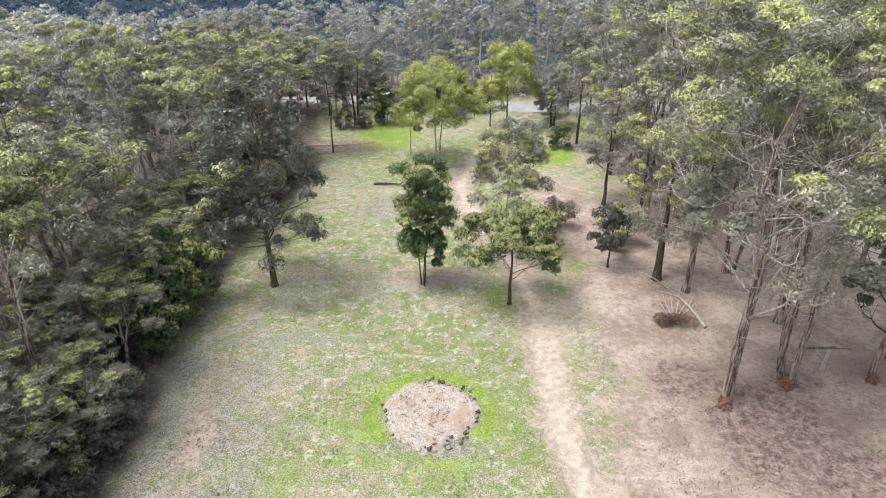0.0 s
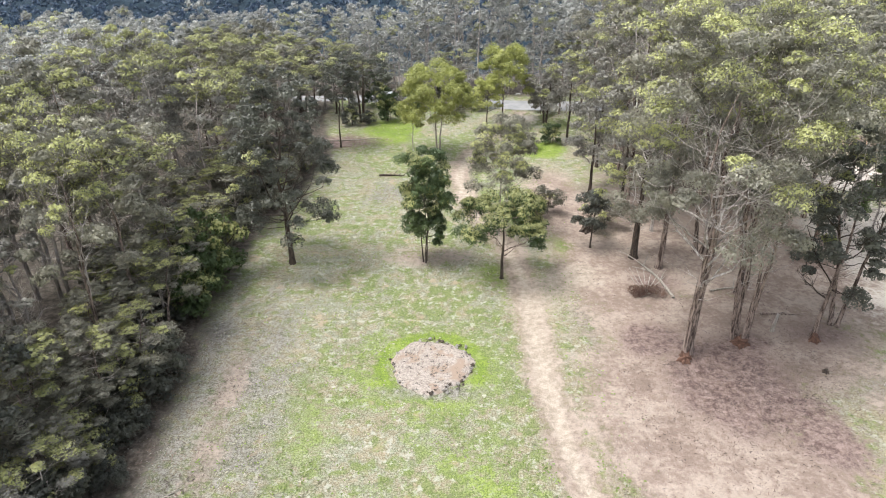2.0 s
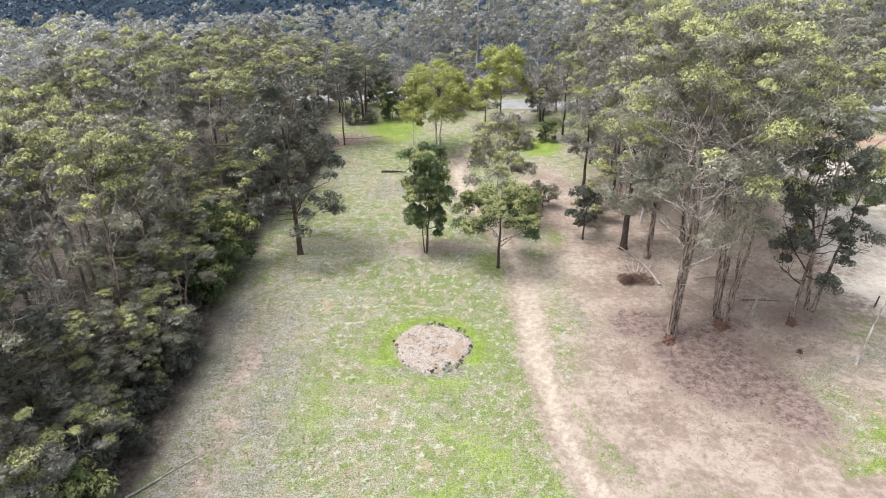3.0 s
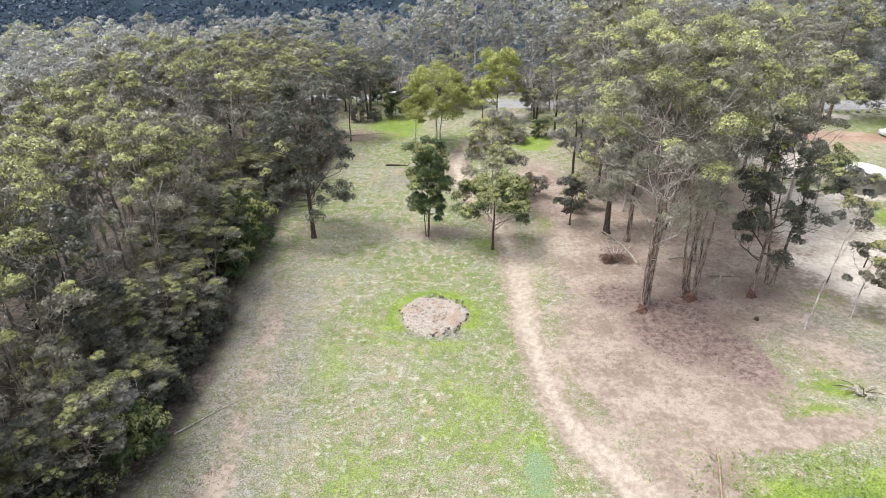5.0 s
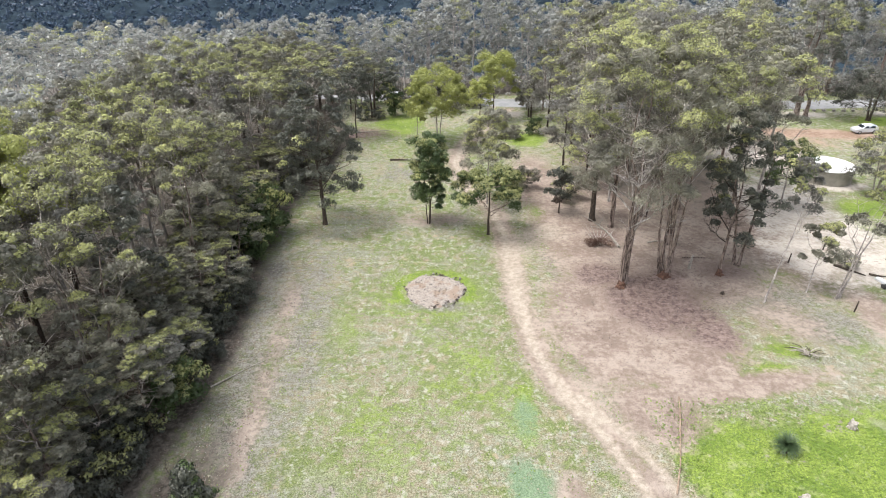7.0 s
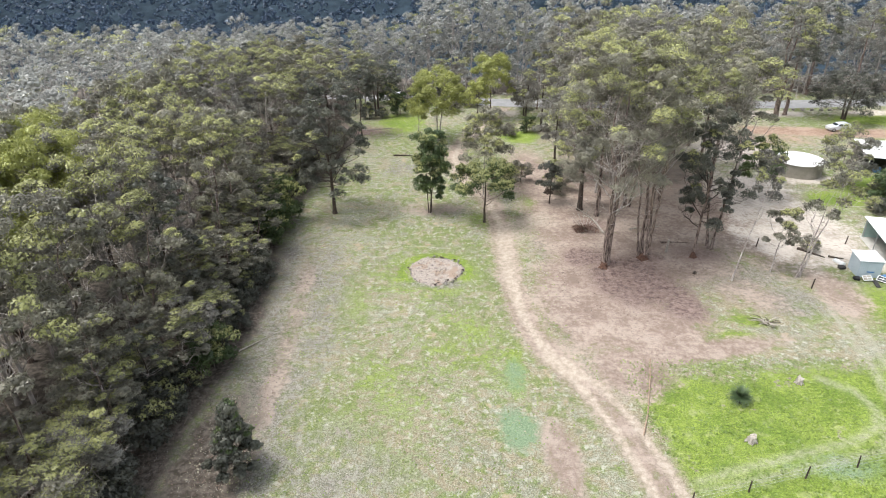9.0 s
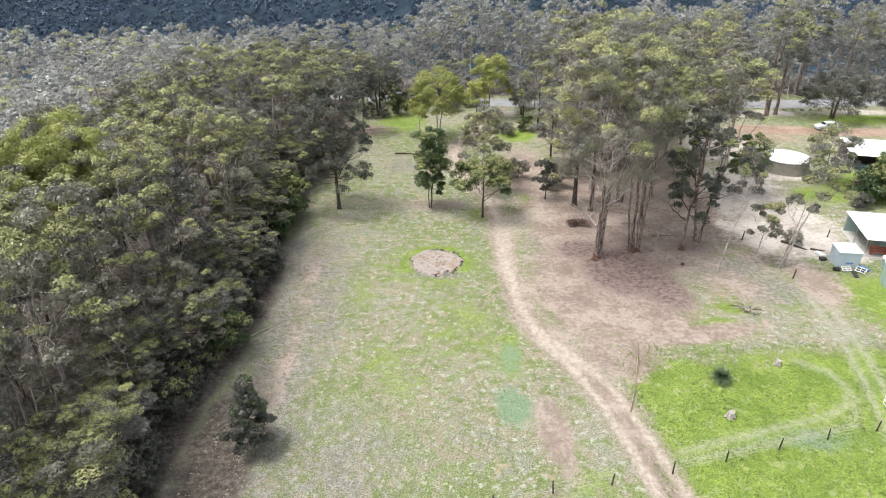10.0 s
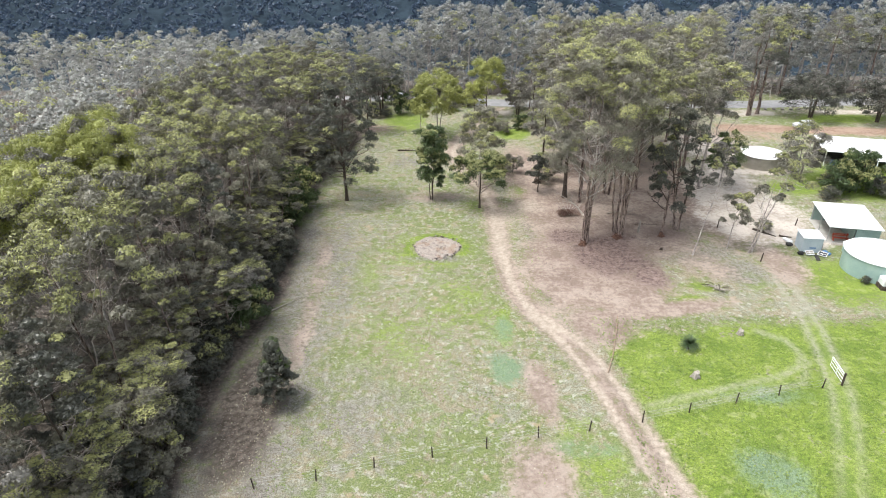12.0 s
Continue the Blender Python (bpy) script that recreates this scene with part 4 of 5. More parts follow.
def fire_pit():
    pit = thing("fire_pit", pose(-0.95, 32.1, 0), "round patch of burnt pale earth ringed with dark clods", "fire pit")
    q = np.random.default_rng(51)
    rings, seg = 9, 56
    v, f = [(0, 0, 0.14)], []
    for i in range(1, rings + 1):
        for s in range(seg):
            w = 2 * math.pi * s / seg
            edge = 1 + 0.05 * math.sin(3 * w + 1) + 0.035 * math.sin(7 * w) + 0.02 * math.sin(13 * w)
            r = 3.25 * edge * i / rings
            z = 0.13 + 0.05 * q.random() + (0.10 * q.random() if i in (7, 8) else 0)
            v.append((math.cos(w) * r, math.sin(w) * r, z if i < rings else -0.08))
    for s in range(seg):
        f.append((0, 1 + s, 1 + (s + 1) % seg))
    for i in range(rings - 1):
        for s in range(seg):
            a, b = 1 + i * seg + s, 1 + i * seg + (s + 1) % seg
            f.append((a, a + seg, b + seg, b))
    k = Nodes("burnt pale earth", 0.95)
    mott, fine = k.noise(0.7, 4.0), k.noise(5.0, 5.0, 0.75)
    col = k.mix(k.ramp(fine, 0.35, 0.65), (0.23, 0.19, 0.16), (0.40, 0.35, 0.305))
    col = k.mix(k.ramp(mott, 0.50, 0.60), col, (0.285, 0.215, 0.165))
    col = k.mix(k.ramp(k.noise(2.6, 5.0, 0.8), 0.55, 0.61), col, (0.10, 0.085, 0.075))
    k.bump(fine, 0.8, 0.08)
    part("earth_mound", mesh_of("earth_mound", v, f, k.done(col), smooth=True), None, pit)
    shapes = [part("clod", lump(0.16, 60 + i), STONE if i % 4 else BARK_DARK, pit, m=pose(3.0, 0.3 * i, 0.12)).data for i in range(5)]
    for n in range(120):
        w = rng.uniform(0, 2 * math.pi)
        r = 3.05 + rng.normal() * 0.22 if n < 88 else 3.0 * math.sqrt(rng.random())
        s = rng.uniform(0.3, 1.15) * (1.0 if n < 88 else 0.7)
        part("clod", shapes[n % 5], None, pit, m=pose(math.cos(w) * r, math.sin(w) * r, 0.13, rng.uniform(0, 60), 0, rng.uniform(0, 360)) @ Matrix.Scale(s, 4))


fire_pit()


def limb_log(name, m, length, r, seed, mat, label, category, twigs=4):
    """A fallen limb with side branches."""
    q = np.random.default_rng(seed)
    ob = thing(name, m, label, category)
    v, f = [], []
    pts = [Vector((length * u, 0.06 * length * math.sin(3 * u + seed), r * 0.9 + 0.05 * q.random())) for u in (0, 0.2, 0.4, 0.6, 0.8, 1.0)]
    tube(pts, [r * (1.1 - 0.75 * u) for u in (0, 0.2, 0.4, 0.6, 0.8, 1.0)], 8, v, f)
    part("log", mesh_of("log", v, f, mat, smooth=True), None, ob)
    for i in range(twigs):
        p = pts[2 + i % 4]
        v, f = [], []
        e = p + Vector((length * 0.16, (1 if i % 2 else -1) * length * (0.10 + 0.14 * q.random()), 0.15 + 0.5 * q.random()))
        tube([p, p.lerp(e, 0.5) + Vector((0, 0, 0.1)), e], [r * 0.45, r * 0.3, r * 0.1], 5, v, f)
        part("side_branch", mesh_of("side_branch", v, f, mat, smooth=True), None, ob)
    return ob


limb_log("fallen_limb", pose(20.9, 41.5, 0, 0, 0, 104), 7.5, 0.14, 3, WOOD_GREY, "long pale fallen limb beside the shaggy gums", "log")
limb_log("fallen_limb", pose(-19.8, 17.0, 0, 0, 0, 38), 5.0, 0.07, 5, WOOD_GREY, "thin grey fallen branch at the forest edge", "log", 3)
limb_log("fallen_limb", pose(43.6, 36.6, 0, 0, 0, -42), 3.2, 0.16, 8, BARK_DARK, "short dark log lying in the yard", "log", 1)
limb_log("fallen_limb", pose(46.4, 34.6, 0, 0, 0, -20), 1.6, 0.14, 9, BARK_DARK, "short dark log lying in the yard", "log", 0)
limb_log("fallen_limb", pose(-18.6, 87.5, 0, 0, 0, 4), 9.0, 0.12, 10, WOOD_GREY, "long straight grey log under dark trees", "log", 0)
limb_log("fallen_limb", pose(-8.4, 72.4, 0, 0, 0, -8), 3.2, 0.15, 12, BARK_DARK, "dark branches lying in the grass", "log", 5)
limb_log("fallen_limb", pose(24.6, 42.5, 0, 0, 0, 12), 4.0, 0.09, 13, WOOD_GREY, "thin grey fallen branch on bare earth", "log", 4)
limb_log("fallen_limb", pose(27.5, 38.6, 0, 0, 0, 4), 3.4, 0.08, 14, BARK_BROWN, "thin brown fallen branch on bare earth", "log", 2)

pile = thing("brush_pile", pose(32.5, 20.6, 0), "heap of pale grey dead roots and branches", "brush pile")
for n in range(26):
    q = np.random.default_rng(700 + n)
    v, f = [], []
    w, ln = q.uniform(0, 6.28), q.uniform(0.7, 1.9)
    a = Vector((q.normal() * 0.35, q.normal() * 0.3, 0.08 + 0.25 * q.random()))
    e = a + Vector((math.cos(w) * ln, math.sin(w) * ln * 0.7, q.uniform(-0.1, 0.6)))
    e.z = max(e.z, 0.05)
    r = q.uniform(0.03, 0.085)
    tube([a, a.lerp(e, 0.5) + Vector((0, 0, 0.12)), e], [r, r * 0.8, r * 0.3], 6, v, f)
    part("branch", mesh_of("branch", v, f, WOOD_GREY if n % 4 else BARK_DARK, smooth=True), None, pile)

redtop = thing("brush_pile", pose(18.6, 42.0, 0), "heap of dry red-brown twigs on pale limbs", "brush pile")
q = np.random.default_rng(77)
v, f, mi = leaves(q, [tuple(q.normal(size=3) * (0.8, 0.55, 0.15) + (0, 0, 0.45)) for _ in range(12)], [0.5] * 12, 90, 0.5, 0.05)
part("dry_twigs", mesh_of("dry_twigs", v, f, [LEAF_BROWN, LEAF_BROWN], mi), None, redtop)
for n in range(7):
    v, f = [], []
    w = 0.6 + 0.32 * n
    tube([(0.1 * n - 0.3, 0, 0.2), (math.cos(w) * 1.2, math.sin(w) * 1.2, 0.9), (math.cos(w) * 2.4, math.sin(w) * 2.2, 1.5 + 0.1 * n)], [0.05, 0.04, 0.015], 5, v, f)
    part("branch", mesh_of("branch", v, f, WOOD_GREY, smooth=True), None, redtop)


def root_stump(m, r, h, seed, mat, label):
    q = np.random.default_rng(seed)
    ob = thing("tree_stump", m, label, "stump", "stumps in the paddock")
    v, f = [], []
    tube([(0, 0, -0.1), (0, 0, h * 0.3), (0.05, 0, h)], [r * 1.25, r, r * 0.85], 11, v, f)
    v = [Vector(p) * (1 + 0.16 * q.normal()) for p in v]
    part("stump", mesh_of("stump", v, f, mat), None, ob)
    for n in range(5):
        w = 1.256 * n + q.random()
        rv, rf = [], []
        tube([(math.cos(w) * r * 0.6, math.sin(w) * r * 0.6, h * 0.35), (math.cos(w) * r * 1.25, math.sin(w) * r * 1.25, h * 0.15), (math.cos(w) * r * 1.65, math.sin(w) * r * 1.65, -0.05)], [r * 0.35, r * 0.25, r * 0.08], 6, rv, rf)
        part("root", mesh_of("root", rv, rf, mat, smooth=True), None, ob)


root_stump(pose(24.0, 4.6, 0), 0.34, 0.6, 31, WOOD_GREY, "weathered grey stump with splayed roots in green grass")
root_stump(pose(31.3, 11.6, 0), 0.28, 0.5, 32, WOOD_GREY, "small weathered grey stump in green grass")
root_stump(pose(15.7, 55.3, 0), 0.50, 0.7, 33, BARK_DARK, "charred black stump on bare ground")
root_stump(pose(24.0, 34.6, 0), 0.5, 0.55, 34, ROOT_RED, "red-brown rotting stump among bark litter")
root_stump(pose(18.8, 32.6, 0), 0.42, 0.6, 35, ROOT_RED, "red-brown rotting stump among bark litter")
root_stump(pose(30.2, 35.0, 0), 0.34, 0.5, 36, ROOT_RED, "red-brown rotting stump among bark litter")
root_stump(pose(29.0, 31.0, 0), 0.22, 0.2, 37, BARK_DARK, "low dark stump in the dirt")
post = thing("standing_stump", pose(27.4, 36.4, 0), "short pale grey dead trunk, broken off", "dead trunk")
v, f = [], []
tube([(0, 0, -0.1), (0.03, 0, 0.5), (0.08, 0, 1.1), (0.14, 0, 1.7)], [0.2, 0.15, 0.13, 0.1], 9, v, f)
part("trunk", mesh_of("trunk", v, f, WOOD_GREY, smooth=True), None, post)


def grass_tree():
    ob = thing("grass_tree", pose(25.0, 9.2, 0), "dark green grass tree with arching spiky leaves", "grass tree")
    v, f = [], []
    tube([(0, 0, -0.1), (0, 0, 0.35), (0, 0, 0.55)], [0.24, 0.22, 0.15], 9, v, f)
    part("trunk", mesh_of("trunk", v, f, BARK_DARK, smooth=True), None, ob)
    q = np.random.default_rng(90)
    verts, faces = [], []
    for n in range(620):
        w, up = q.uniform(0, 6.28), q.uniform(-0.1, 1.25)
        ln = q.uniform(0.9, 1.35)
        p, d = Vector((0, 0, 0.55)), Vector((math.cos(w) * math.cos(up), math.sin(w) * math.cos(up), math.sin(up)))
        side = Vector((-math.sin(w), math.cos(w), 0)) * 0.026
        a = len(verts)
        for i in range(4):
            k = 1 - i / 3.2
            verts += [p + side * k, p - side * k]
            p = p + d * ln / 3
            d = (d + Vector((0, 0, -0.34))).normalized()
            p.z = max(p.z, 0.05)
        for i in range(3):
            faces.append((a + 2 * i, a + 2 * i + 1, a + 2 * i + 3, a + 2 * i + 2))
    part("leaves", mesh_of("leaves", verts, faces, foliage("grass tree leaf", (0.07, 0.11, 0.045), (0.17, 0.22, 0.11), 0.1, 0.2)), None, ob)


grass_tree()
v, f = [], []
tube([(x, y, 0.02 + 0.02 * math.sin(i)) for i, (x, y) in enumerate(FURROW)], [0.06] * len(FURROW), 8, v, f)
tagged(new("pipe", mesh_of("pipe", v, f, PIPE_BROWN, smooth=True)), "brown pipe lying half sunk in the grass", "pipe")


# ---------------------------------------------------------------- sheds, tanks, car
def sheet_roof(w, d, z0, z1, pitch=0.25):
    """A corrugated sheet w wide and d deep, from z0 in front to z1 at the back, 2 cm thick."""
    n = int(w / pitch) * 2
    v, f = [], []
    for i in range(n + 1):
        x = -w / 2 + w * i / n
        o = 0.025 * (i % 2)
        for y, z in ((-d / 2, z0), (d / 2, z1)):
            v += [(x, y, z + o), (x, y, z + o - 0.03)]
    for i in range(n):
        a = 4 * i
        f += [(a, a + 4, a + 6, a + 2), (a + 1, a + 3, a + 7, a + 5), (a, a + 1, a + 5, a + 4), (a + 2, a + 6, a + 7, a + 3)]
    f += [(0, 2, 3, 1), (4 * n, 4 * n + 1, 4 * n + 3, 4 * n + 2)]
    return mesh_of("roof", v, f, ROOF_WHITE)


def sheet_wall(parent, a, b, h, mat, name="wall"):
    """A ribbed wall between two places."""
    a, b = Vector((*a, 0)), Vector((*b, 0))
    ln = (b - a).length
    n = max(4, int(ln / 0.2)) * 2
    d = (b - a) / ln
    side = Vector((-d.y, d.x, 0))
    v, f = [], []
    for i in range(n + 1):
        p = a + d * ln * i / n
        for o in (0.025 + 0.02 * (i % 2), -0.025):
            q = p + side * o
            v += [(q.x, q.y, 0), (q.x, q.y, h)]
    for i in range(n):
        k = 4 * i
        f += [(k, k + 4, k + 5, k + 1), (k + 2, k + 3, k + 7, k + 6), (k + 1, k + 5, k + 7, k + 3)]
    f += [(0, 1, 3, 2), (4 * n, 4 * n + 2, 4 * n + 3, 4 * n + 1)]
    return part(name, mesh_of(name, v, f, mat), None, parent)


def garage():
    ob = thing("shed", pose(55.8, 35.7, 0, 0, 0, -13), "teal metal shed with a white roof and open front bay", "shed")
    w, d = 6.2, 7.4
    part("floor_slab", box(w + 0.4, d + 0.6, 0.08, 0.02), CONCRETE, ob)
    sheet_wall(ob, (-w / 2, d / 2), (w / 2, d / 2), 2.7, WALL_TEAL)
    sheet_wall(ob, (w / 2, d / 2), (w / 2, -d / 2), 2.5, WALL_TEAL)
    sheet_wall(ob, (w / 2, -d / 2), (0.2, -d / 2), 2.45, WALL_TEAL)
    sheet_wall(ob, (0.1, -d / 2 + 0.1), (0.1, d / 2), 2.5, WALL_TEAL, "partition")
    for y in (-d / 2 + 0.1, 0.0, d / 2 - 0.1):
        part("roof_post", box(0.1, 0.1, 2.5, 0.01, (-w / 2 + 0.1, y, 0)), STEEL, ob)
    part("roof", sheet_roof(w + 0.5, d + 0.6, 2.52, 2.76), None, ob)
    part("gutter", box(w + 0.5, 0.1, 0.1, 0.01, (0, -d / 2 - 0.36, 2.42)), ROOF_WHITE, ob)
    bench = thing("bench", ob.matrix_basis @ pose(-1.2, -3.2, 0.08), "faded red timber bench in the open shed bay", "bench")
    for y in (0.0, 0.18, 0.36):
        part("seat_board", box(2.0, 0.15, 0.04, 0.005, (0, y, 0.42)), RED_PAINT, bench)
    for z in (0.62, 0.82):
        part("back_board", box(2.0, 0.04, 0.15, 0.005, (0, 0.46, z)), RED_PAINT, bench)
    for x in (-0.85, 0.85):
        part("leg", box(0.08, 0.45, 0.42, 0.005, (x, 0.18, 0)), RED_PAINT, bench)
        part("back_post", box(0.08, 0.06, 0.6, 0.005, (x, 0.50, 0.42)), RED_PAINT, bench)
    deck = thing("timber_stack", ob.matrix_basis @ pose(-1.3, -4.4, 0), "low stack of weathered grey boards", "timber")
    for i in range(5):
        part("board", box(2.6, 0.2, 0.05, 0.004, (0.05 * i, 0.24 * i, 0.02 + 0.03 * (i % 2))), WOOD_GREY, deck)


garage()


def small_shed():
    ob = thing("garden_shed", pose(48.5, 31.0, 0, 0, 0, -8), "small pale blue-grey metal garden shed", "shed")
    w, d = 2.4, 2.3
    for a, b in (((-w / 2, -d / 2), (-w / 2, d / 2)), ((-w / 2, d / 2), (w / 2, d / 2)), ((w / 2, d / 2), (w / 2, -d / 2)), ((w / 2, -d / 2), (-w / 2, -d / 2))):
        sheet_wall(ob, a, b, 2.05, WALL_BLUE)
    part("roof", sheet_roof(w + 0.3, d + 0.3, 2.07, 2.20, 0.2), None, ob)
    part("door", box(1.0, 0.03, 1.8, 0.006, (0.2, -d / 2 - 0.05, 0.05)), WALL_BLUE, ob)
    bar = part("sign_bar", box(0.8, 0.02, 0.16, 0.004, (0.1, -d / 2 - 0.08, 0.62)), BLUE_TARP, ob)
    for n, (x, y, t, turn) in enumerate(((-0.35, -2.15, 28, 12), (0.95, -2.25, 30, -40))):
        fr = thing("window_sash", ob.matrix_basis @ pose(x, y, 0.12, 0, 0, turn) @ pose(0, 0, 0, -62 + t * 0.2, 0, 0), "old white window sash lying on clutter", "window sash", "old sashes by the garden shed")
        for px, pz, sx, sz in ((0, 0, 1.1, 0.07), (0, 0.63, 1.1, 0.07), (-0.52, 0.07, 0.07, 0.56), (0.52, 0.07, 0.07, 0.56), (0, 0.07, 0.04, 0.56), (0, 0.33, 0.97, 0.04)):
            part("sash_bar", box(sx, 0.05, sz, 0.004, (px, 0, pz)), ROOF_WHITE, fr)
        part("pane", box(1.0, 0.012, 0.56, 0, (0, 0.0, 0.07)), GLASS_DARK if n else WALL_TAN, fr)
    for n, (x, y, sx, sy, sz, mat, label) in enumerate(((-1.5, -1.9, 0.7, 0.5, 0.4, RUBBER, "black plastic crate on the grass"), (1.75, -1.1, 0.6, 0.5, 0.35, BLUE_TARP, "crumpled blue sheet beside the shed"), (2.1, -1.6, 0.5, 0.4, 0.28, BLUE_TARP, "crumpled blue sheet beside the shed"),
                                                        (1.6, -0.4, 0.5, 0.1, 0.9, WALL_TAN, "tan board leaning by the shed"), (0.3, -2.7, 1.6, 0.5, 0.12, DARK, "dark flat rubbish on the ground"), (-2.1, 0.6, 0.6, 0.8, 0.4, DARK, "dark box in the yard"), (-1.9, 1.9, 1.4, 0.6, 0.35, ROOF_WHITE, "pale bundle in the yard"))):
        b = box(sx, sy, sz, min(sx, sy, sz) * 0.25)
        qq = np.random.default_rng(800 + n)
        for vv in b.verts:
            vv.co.x += qq.normal() * 0.03
            vv.co.y += qq.normal() * 0.03
        ob2 = new("clutter_box", part("tmp", b, mat, None).data)
        bpy.data.objects.remove(bpy.data.objects["tmp"])
        ob2.matrix_basis = ob.matrix_basis @ pose(x, y, 0.0, 0, 0, 20 * n)
        tagged(ob2, label, "clutter", "clutter by the garden shed")


small_shed()


def water_tank(m, r, h, wall, label, ribs=0, cap=ROOF_WHITE):
    ob = thing("water_tank", m, label, "water tank")
    seg = 64
    v, f = [], []
    levels = 26
    for i in range(levels + 1):
        rr = r + 0.02 * (i % 2)
        for s in range(seg):
            w = 2 * math.pi * s / seg
            v.append((rr * math.cos(w), rr * math.sin(w), -0.05 + (h + 0.05) * i / levels))
    for i in range(levels):
        for s in range(seg):
            n = (s + 1) % seg
            f.append((i * seg + s, i * seg + n, (i + 1) * seg + n, (i + 1) * seg + s))
    part("tank_wall", mesh_of("tank_wall", v, f, wall, smooth=True), None, ob)
    part("tank_roof", drum(r + 0.12, 0.28, seg, r * 0.06, (0, 0, h)), cap, ob, smooth=False)
    part("roof_rim", drum(r + 0.13, 0.07, seg, None, (0, 0, h - 0.065)), cap, ob)
    part("hatch", drum(0.3, 0.12, 16, 0.27, (r * 0.5, -r * 0.2, h + 0.13)), cap, ob)
    pv, pf = [], []
    tube([(r * 0.98, 0.6, 0.1), (r + 0.35, 0.6, 0.1), (r + 0.35, 0.6, -0.05)], [0.05] * 3, 8, pv, pf)
    part("outlet_pipe", mesh_of("outlet_pipe", pv, pf, STEEL, smooth=True), None, ob)


water_tank(pose(54.0, 25.0, 0), 4.0, 2.5, WALL_TEAL, "large teal water tank with a white roof")
water_tank(pose(56.9, 63.4, 0), 3.6, 2.2, WALL_TAN, "squat weathered tan water tank with a white roof")
water_tank(pose(53.4, 30.0, 0), 0.75, 1.2, WALL_TEAL, "small round pale tank beside the shed")
tote = thing("water_cube", pose(52.5, 20.6, 0, 0, 0, -10), "white plastic water cube on a dark timber base", "water container")
part("tank_body", box(1.7, 1.3, 0.95, 0.12, (0, 0, 0.52)), ROOF_WHITE, tote)
for i in range(5):
    part("base_board", box(1.8, 0.24, 0.5, 0.01, (0, -0.6 + 0.3 * i, 0)), BARK_DARK, tote)


def carport():
    ob = thing("open_shed", pose(77.5, 63.5, 0, 0, 0, -16), "long white-roofed open-sided shed with pale posts", "shed")
    w, d = 19.0, 7.5
    sheet_wall(ob, (-w / 2, d / 2), (w / 2, d / 2), 2.9, WALL_TAN)
    sheet_wall(ob, (w / 2, d / 2), (w / 2, -d / 2), 2.6, WALL_TAN)
    # near-black sheet added mid-bay, standing in for the shade inside
    part("lining", box(w - 0.4, 0.06, 2.6, 0, (0, 0.6, 0)), DARK, ob)
    part("roof", sheet_roof(w + 0.6, d + 0.6, 2.75, 3.25, 0.3), None, ob)
    part("verandah_roof", sheet_roof(9.0, 2.6, 2.35, 2.62, 0.3), None, ob, m=pose(2.5, -d / 2 - 1.3, 0))
    for i in range(6):
        part("roof_post", box(0.16, 0.16, 2.7, 0.01, (-w / 2 + 0.3 + i * (w - 0.6) / 5, -d / 2 + 0.1, 0)), ROOF_WHITE, ob)
    for x in (-1.8, 0.4, 2.6, 4.8, 6.8):
        part("verandah_post", box(0.14, 0.14, 2.35, 0.01, (x, -d / 2 - 2.4, 0)), ROOF_WHITE, ob)
    for n, (x, mat, s) in enumerate(((-7.5, BLUE_TARP, 0.8), (-6.0, DARK, 1.1), (-4.5, WOOD_GREY, 0.9), (-3.2, STEEL, 0.7), (3.5, RED_PAINT, 0.6))):
        o2 = new("stored_box", part("tmp", box(s * 1.3, s, s, 0.06), mat, None).data)
        bpy.data.objects.remove(bpy.data.objects["tmp"])
        o2.matrix_basis = ob.matrix_basis @ pose(x, -2.6, 0, 0, 0, 15 * n)
        tagged(o2, "box of stored goods under the open shed", "box", "stored goods under the open shed")


carport()


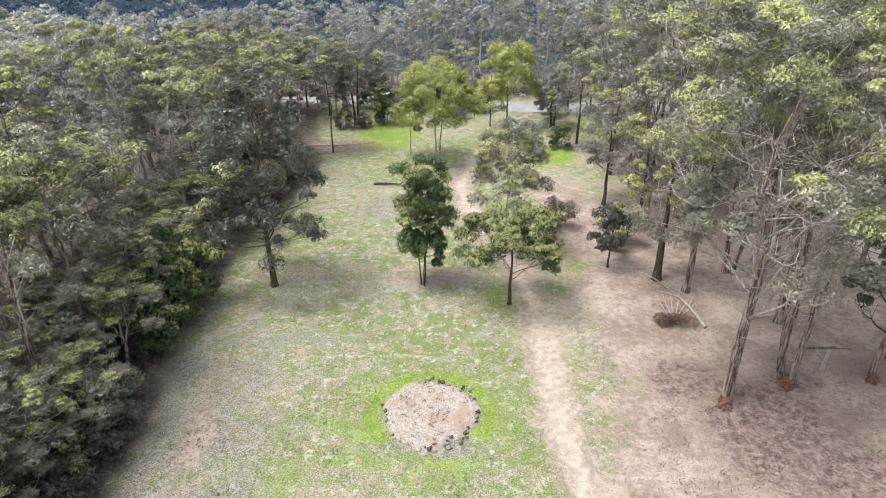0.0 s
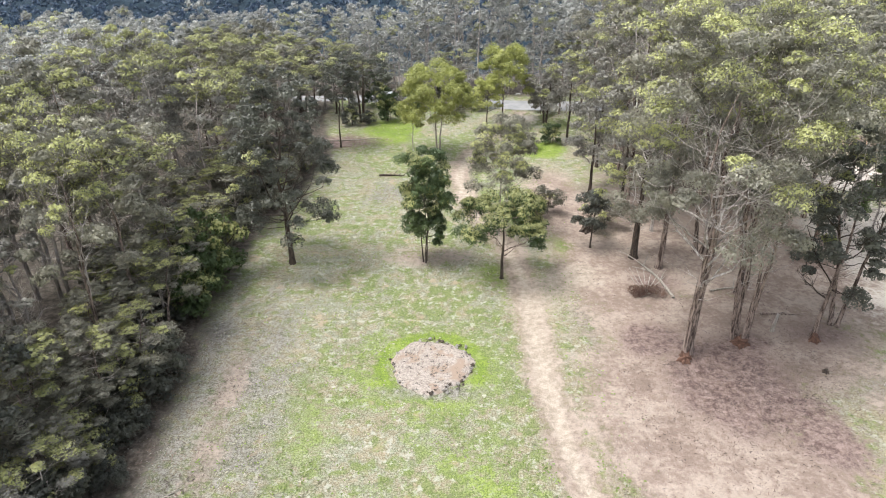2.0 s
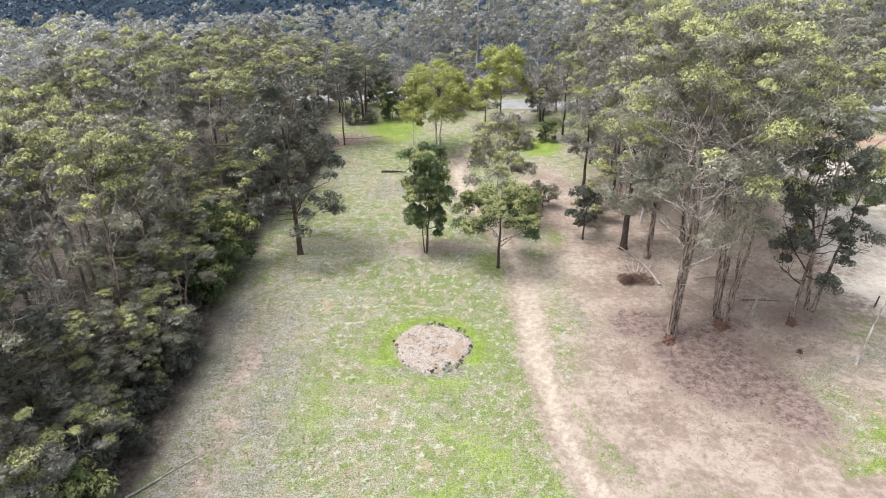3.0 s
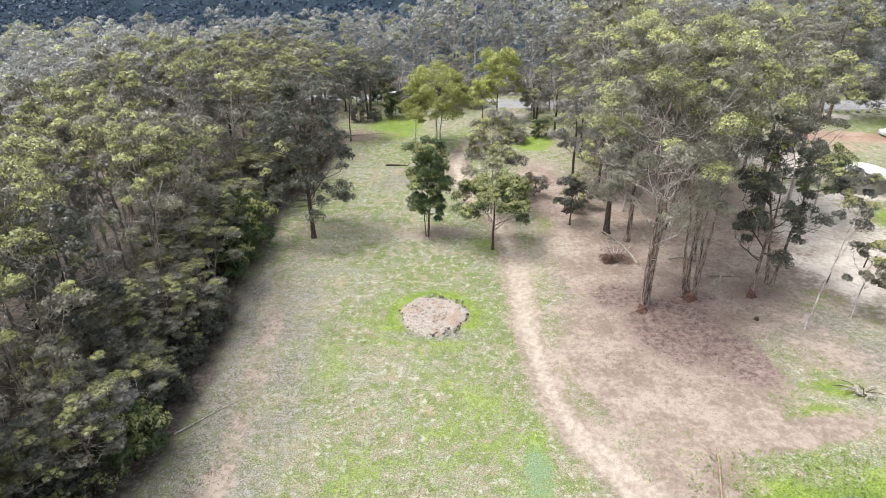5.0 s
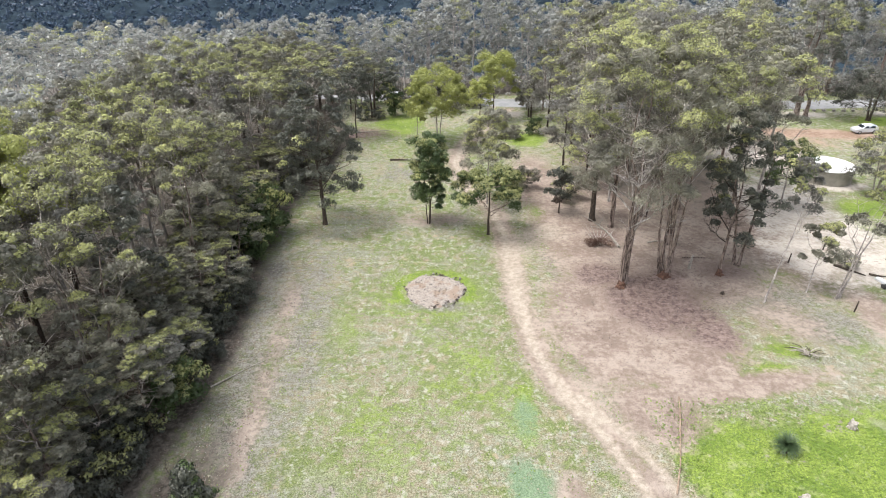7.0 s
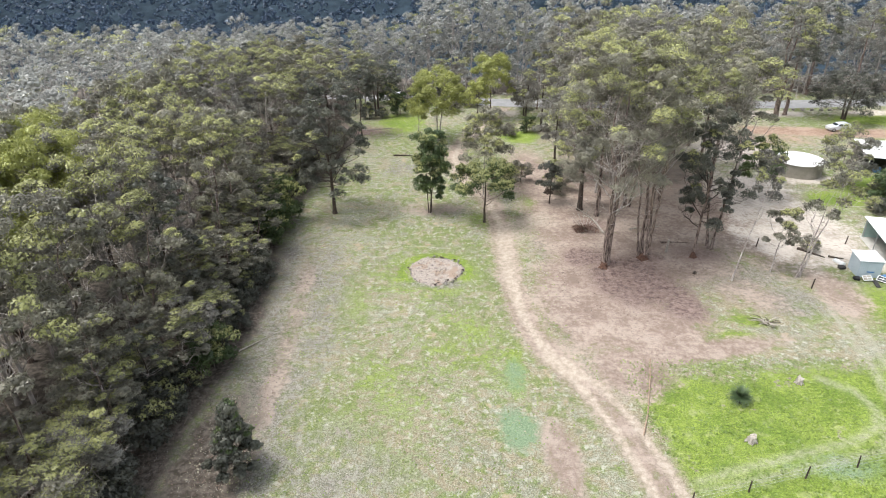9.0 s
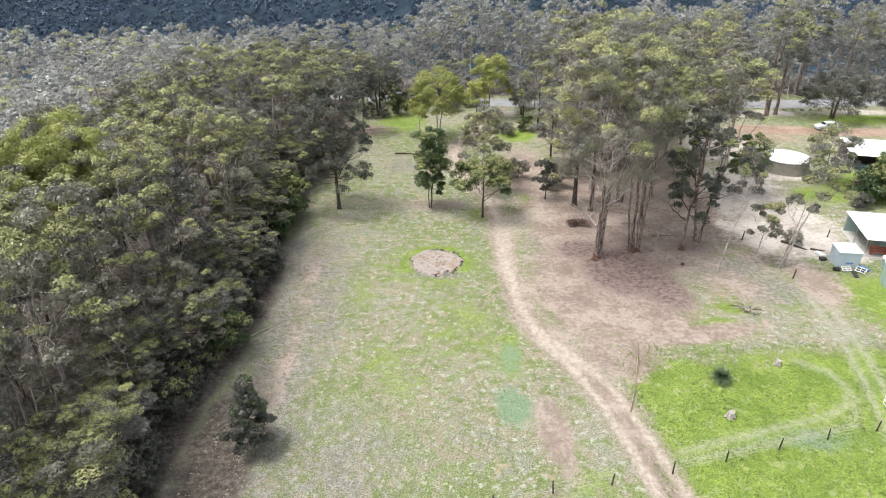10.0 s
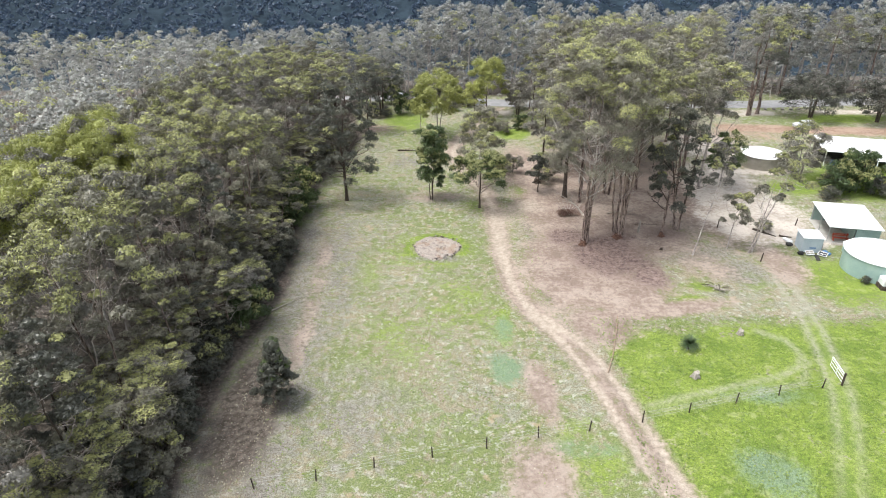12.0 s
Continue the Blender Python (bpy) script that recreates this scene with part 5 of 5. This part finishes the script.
def car(m, label):
    ob = thing("car", m, label, "car")
    prof = [(-2.1, 0.35), (-2.15, 0.75), (-2.0, 0.92), (-1.05, 1.02), (-0.35, 1.50), (1.15, 1.56), (1.75, 1.42), (2.08, 1.0), (2.12, 0.4)]
    bm = bmesh.new()
    rows = []
    for x, z in prof:
        half = 0.84 if z < 1.2 else 0.68
        rows.append([bm.verts.new((x, s * half, z)) for s in (-1, 1)])
    low = [[bm.verts.new((x, s * 0.82, 0.3)) for s in (-1, 1)] for x in (-2.05, 2.08)]
    for a, b in zip(rows, rows[1:]):
        bm.faces.new((a[0], b[0], b[1], a[1]))
    for s in (0, 1):
        bm.faces.new([low[0][s]] + [r[s] for r in rows] + [low[1][s]])
    bm.faces.new((low[0][0], low[1][0], low[1][1], low[0][1]))
    bm.faces.new((low[0][0], low[0][1], rows[0][1], rows[0][0]))
    bm.faces.new((low[1][0], rows[-1][0], rows[-1][1], low[1][1]))
    bmesh.ops.recalc_face_normals(bm, faces=bm.faces[:])
    bmesh.ops.bevel(bm, geom=bm.edges[:], offset=0.05, segments=2, affect="EDGES")
    part("body", bm, CAR_PAINT, ob, smooth=False)
    for s in (-1, 1):
        for x0, x1 in ((-0.62, 0.25), (0.35, 1.45)):
            bm = bmesh.new()
            q = [bm.verts.new(p) for p in ((x0 - 0.12, s * 0.842, 1.06), (x1, s * 0.842, 1.06), (x1 - 0.1, s * 0.735, 1.42), (x0 + 0.3, s * 0.735, 1.42))]
            q2 = [bm.verts.new((v.co.x, v.co.y + s * 0.012, v.co.z)) for v in q]
            bm.faces.new(q2)
            for i in range(4):
                bm.faces.new((q[i], q[(i + 1) % 4], q2[(i + 1) % 4], q2[i]))
            part("side_window", bm, GLASS_DARK, ob)
        part("head_light", box(0.1, 0.3, 0.14, 0.02, (-2.12, s * 0.6, 0.7)), STEEL, ob)
        part("tail_light", box(0.08, 0.18, 0.3, 0.02, (2.08, s * 0.7, 0.8)), RED_PAINT, ob)
        for x in (-1.35, 1.35):
            wheel = part("wheel", drum(0.33, 0.2, 20), RUBBER, ob, m=pose(x, s * 0.76, 0.33, 90, 0, 0) @ Matrix.Translation((0, 0, -0.1)))
            part("rim", drum(0.2, 0.22, 14), STEEL, wheel, m=Matrix.Translation((0, 0, -0.01)))
    for x, z, t in ((-0.72, 1.25, -56), (1.80, 1.2, 62)):
        part("windscreen" if x < 0 else "rear_window", box(0.56, 1.2, 0.02, 0.004, (0, 0, 0)), GLASS_DARK, ob, m=pose(x - (0.03 if x < 0 else -0.06), 0, z + 0.03, 0, 0, 0) @ pose(0, 0, 0, 0, -34 if x < 0 else 58, 0))


car(pose(75.8, 85.2, 0, 0, 0, 4), "silver white hatchback parked on red dirt under a tree")
car(pose(-9.8, 111.2, 0.05, 0, 0, 170), "pale car on the road behind the trees")
for n in range(7):
    o2 = new("boulder", part("tmp", lump(0.45, 500 + n), STONE, None).data)
    bpy.data.objects.remove(bpy.data.objects["tmp"])
    o2.matrix_basis = pose(70.5 + 1.9 * n, 99.2 + 0.2 * math.sin(n), 0.2)
    tagged(o2, "dark boulder in a row beside the road", "boulder", "boulders beside the road")


# ---------------------------------------------------------------- ground cover
def cover(name, label, seed, count, region, size, mat, upright, category, keep=None):
    """Many small blades or chips on the ground, as one object."""
    q = np.random.default_rng(seed)
    x, y = q.uniform(region[0], region[1], count), q.uniform(region[2], region[3], count)
    if keep is not None:
        k = keep(x, y, q)
        x, y = x[k], y[k]
    n = len(x)
    w, s = q.uniform(0, 6.28, n), size * q.uniform(0.5, 1.5, n)
    at = np.stack([x, y, height(x, y) + 0.015 + (0.05 * q.random(n))], 1)
    a = np.stack([np.cos(w), np.sin(w), q.normal(size=n) * 0.15], 1) * s[:, None]
    b = np.stack([-np.sin(w), np.cos(w), q.normal(size=n) * 0.15], 1) * (s * (0.55 if upright else 0.22))[:, None]
    if upright:
        up = b * 0.8 + np.array([0, 0, 1]) * (s * 0.3)[:, None]
        v = np.stack([at - a / 2, at + a / 2, at + a * 0.35 + up, at - a * 0.35 + up * 0.8], 1)
    else:
        v = np.stack([at - a / 2, at - b / 2, at + a / 2, at + b / 2], 1)
    return tagged(new(name, mesh_of(name, v.reshape(-1, 3), np.arange(4 * n).reshape(-1, 4), mat)), label, category, kind="stuff")


GRASS_STRAW = foliage("dry grass blades", (0.24, 0.22, 0.14), (0.46, 0.43, 0.33), 0.1, 0.25)
GRASS_GREEN = foliage("green grass blades", (0.13, 0.19, 0.035), (0.27, 0.33, 0.085), 0.1, 0.3)
LITTER_PALE = foliage("pale fallen leaves", (0.22, 0.20, 0.165), (0.56, 0.53, 0.48), 0.1, 0.1)
LITTER_DARK = foliage("brown bark strips", (0.05, 0.03, 0.022), (0.24, 0.16, 0.12), 0.1, 0.0)


def open_ground(x, y, q):
    e = np.interp(y, [p[1] for p in EDGE], [p[0] for p in EDGE])
    ok = (x > e + 1) & (along(x, y, TRACK) > 1.3) & (np.hypot(x + 0.95, y - 32.1) > 3.4)
    ok &= ~((x > 12.5) & (x < 36) & (y > 17) & (q.random(len(x)) < 0.93))
    return ok & (q.random(len(x)) < 0.5 + 0.5 * np.sin(x * 0.35 + np.sin(y * 0.27) * 2) * np.sin(y * 0.31 + 1))


cover("grass", "short dry grass tufts", 901, 26000, (-20, 14, -16, 100), 0.14, GRASS_STRAW, True, "grass", open_ground)
cover("grass", "short green grass tufts", 902, 24000, (-16, 14, -16, 90), 0.14, GRASS_GREEN, True, "grass", open_ground)
cover("grass", "bright green pasture grass", 903, 22000, (16, 60, -16, 15), 0.15, GRASS_GREEN, True, "grass", lambda x, y, q: (along(x, y, RUT_R) > 0.7) & (along(x, y, LOOP) > 0.5) & (along(x, y, EAST_TRACK) > 0.9))
cover("leaf_litter", "pale fallen gum leaves and twigs", 904, 26000, (-24, 14, -14, 62), 0.13, LITTER_PALE, False, "leaf litter",
      lambda x, y, q: (along(x, y, TRACK) > 1.2) & (q.random(len(x)) < np.where(np.abs(x + 15.5) < 4, 1.0, 0.35)))
cover("bark_litter", "brown fallen bark strips and sticks", 905, 22000, (13, 36, 18, 50), 0.20, LITTER_DARK, False, "leaf litter",
      lambda x, y, q: (q.random(len(x)) < np.exp(-((x - 22) / 7) ** 2 - ((y - 30) / 7) ** 2) + 0.10))
cover("bark_litter", "brown fallen leaves and sticks", 906, 14000, (-30, -15, -20, 70), 0.22, LITTER_DARK, False, "leaf litter")
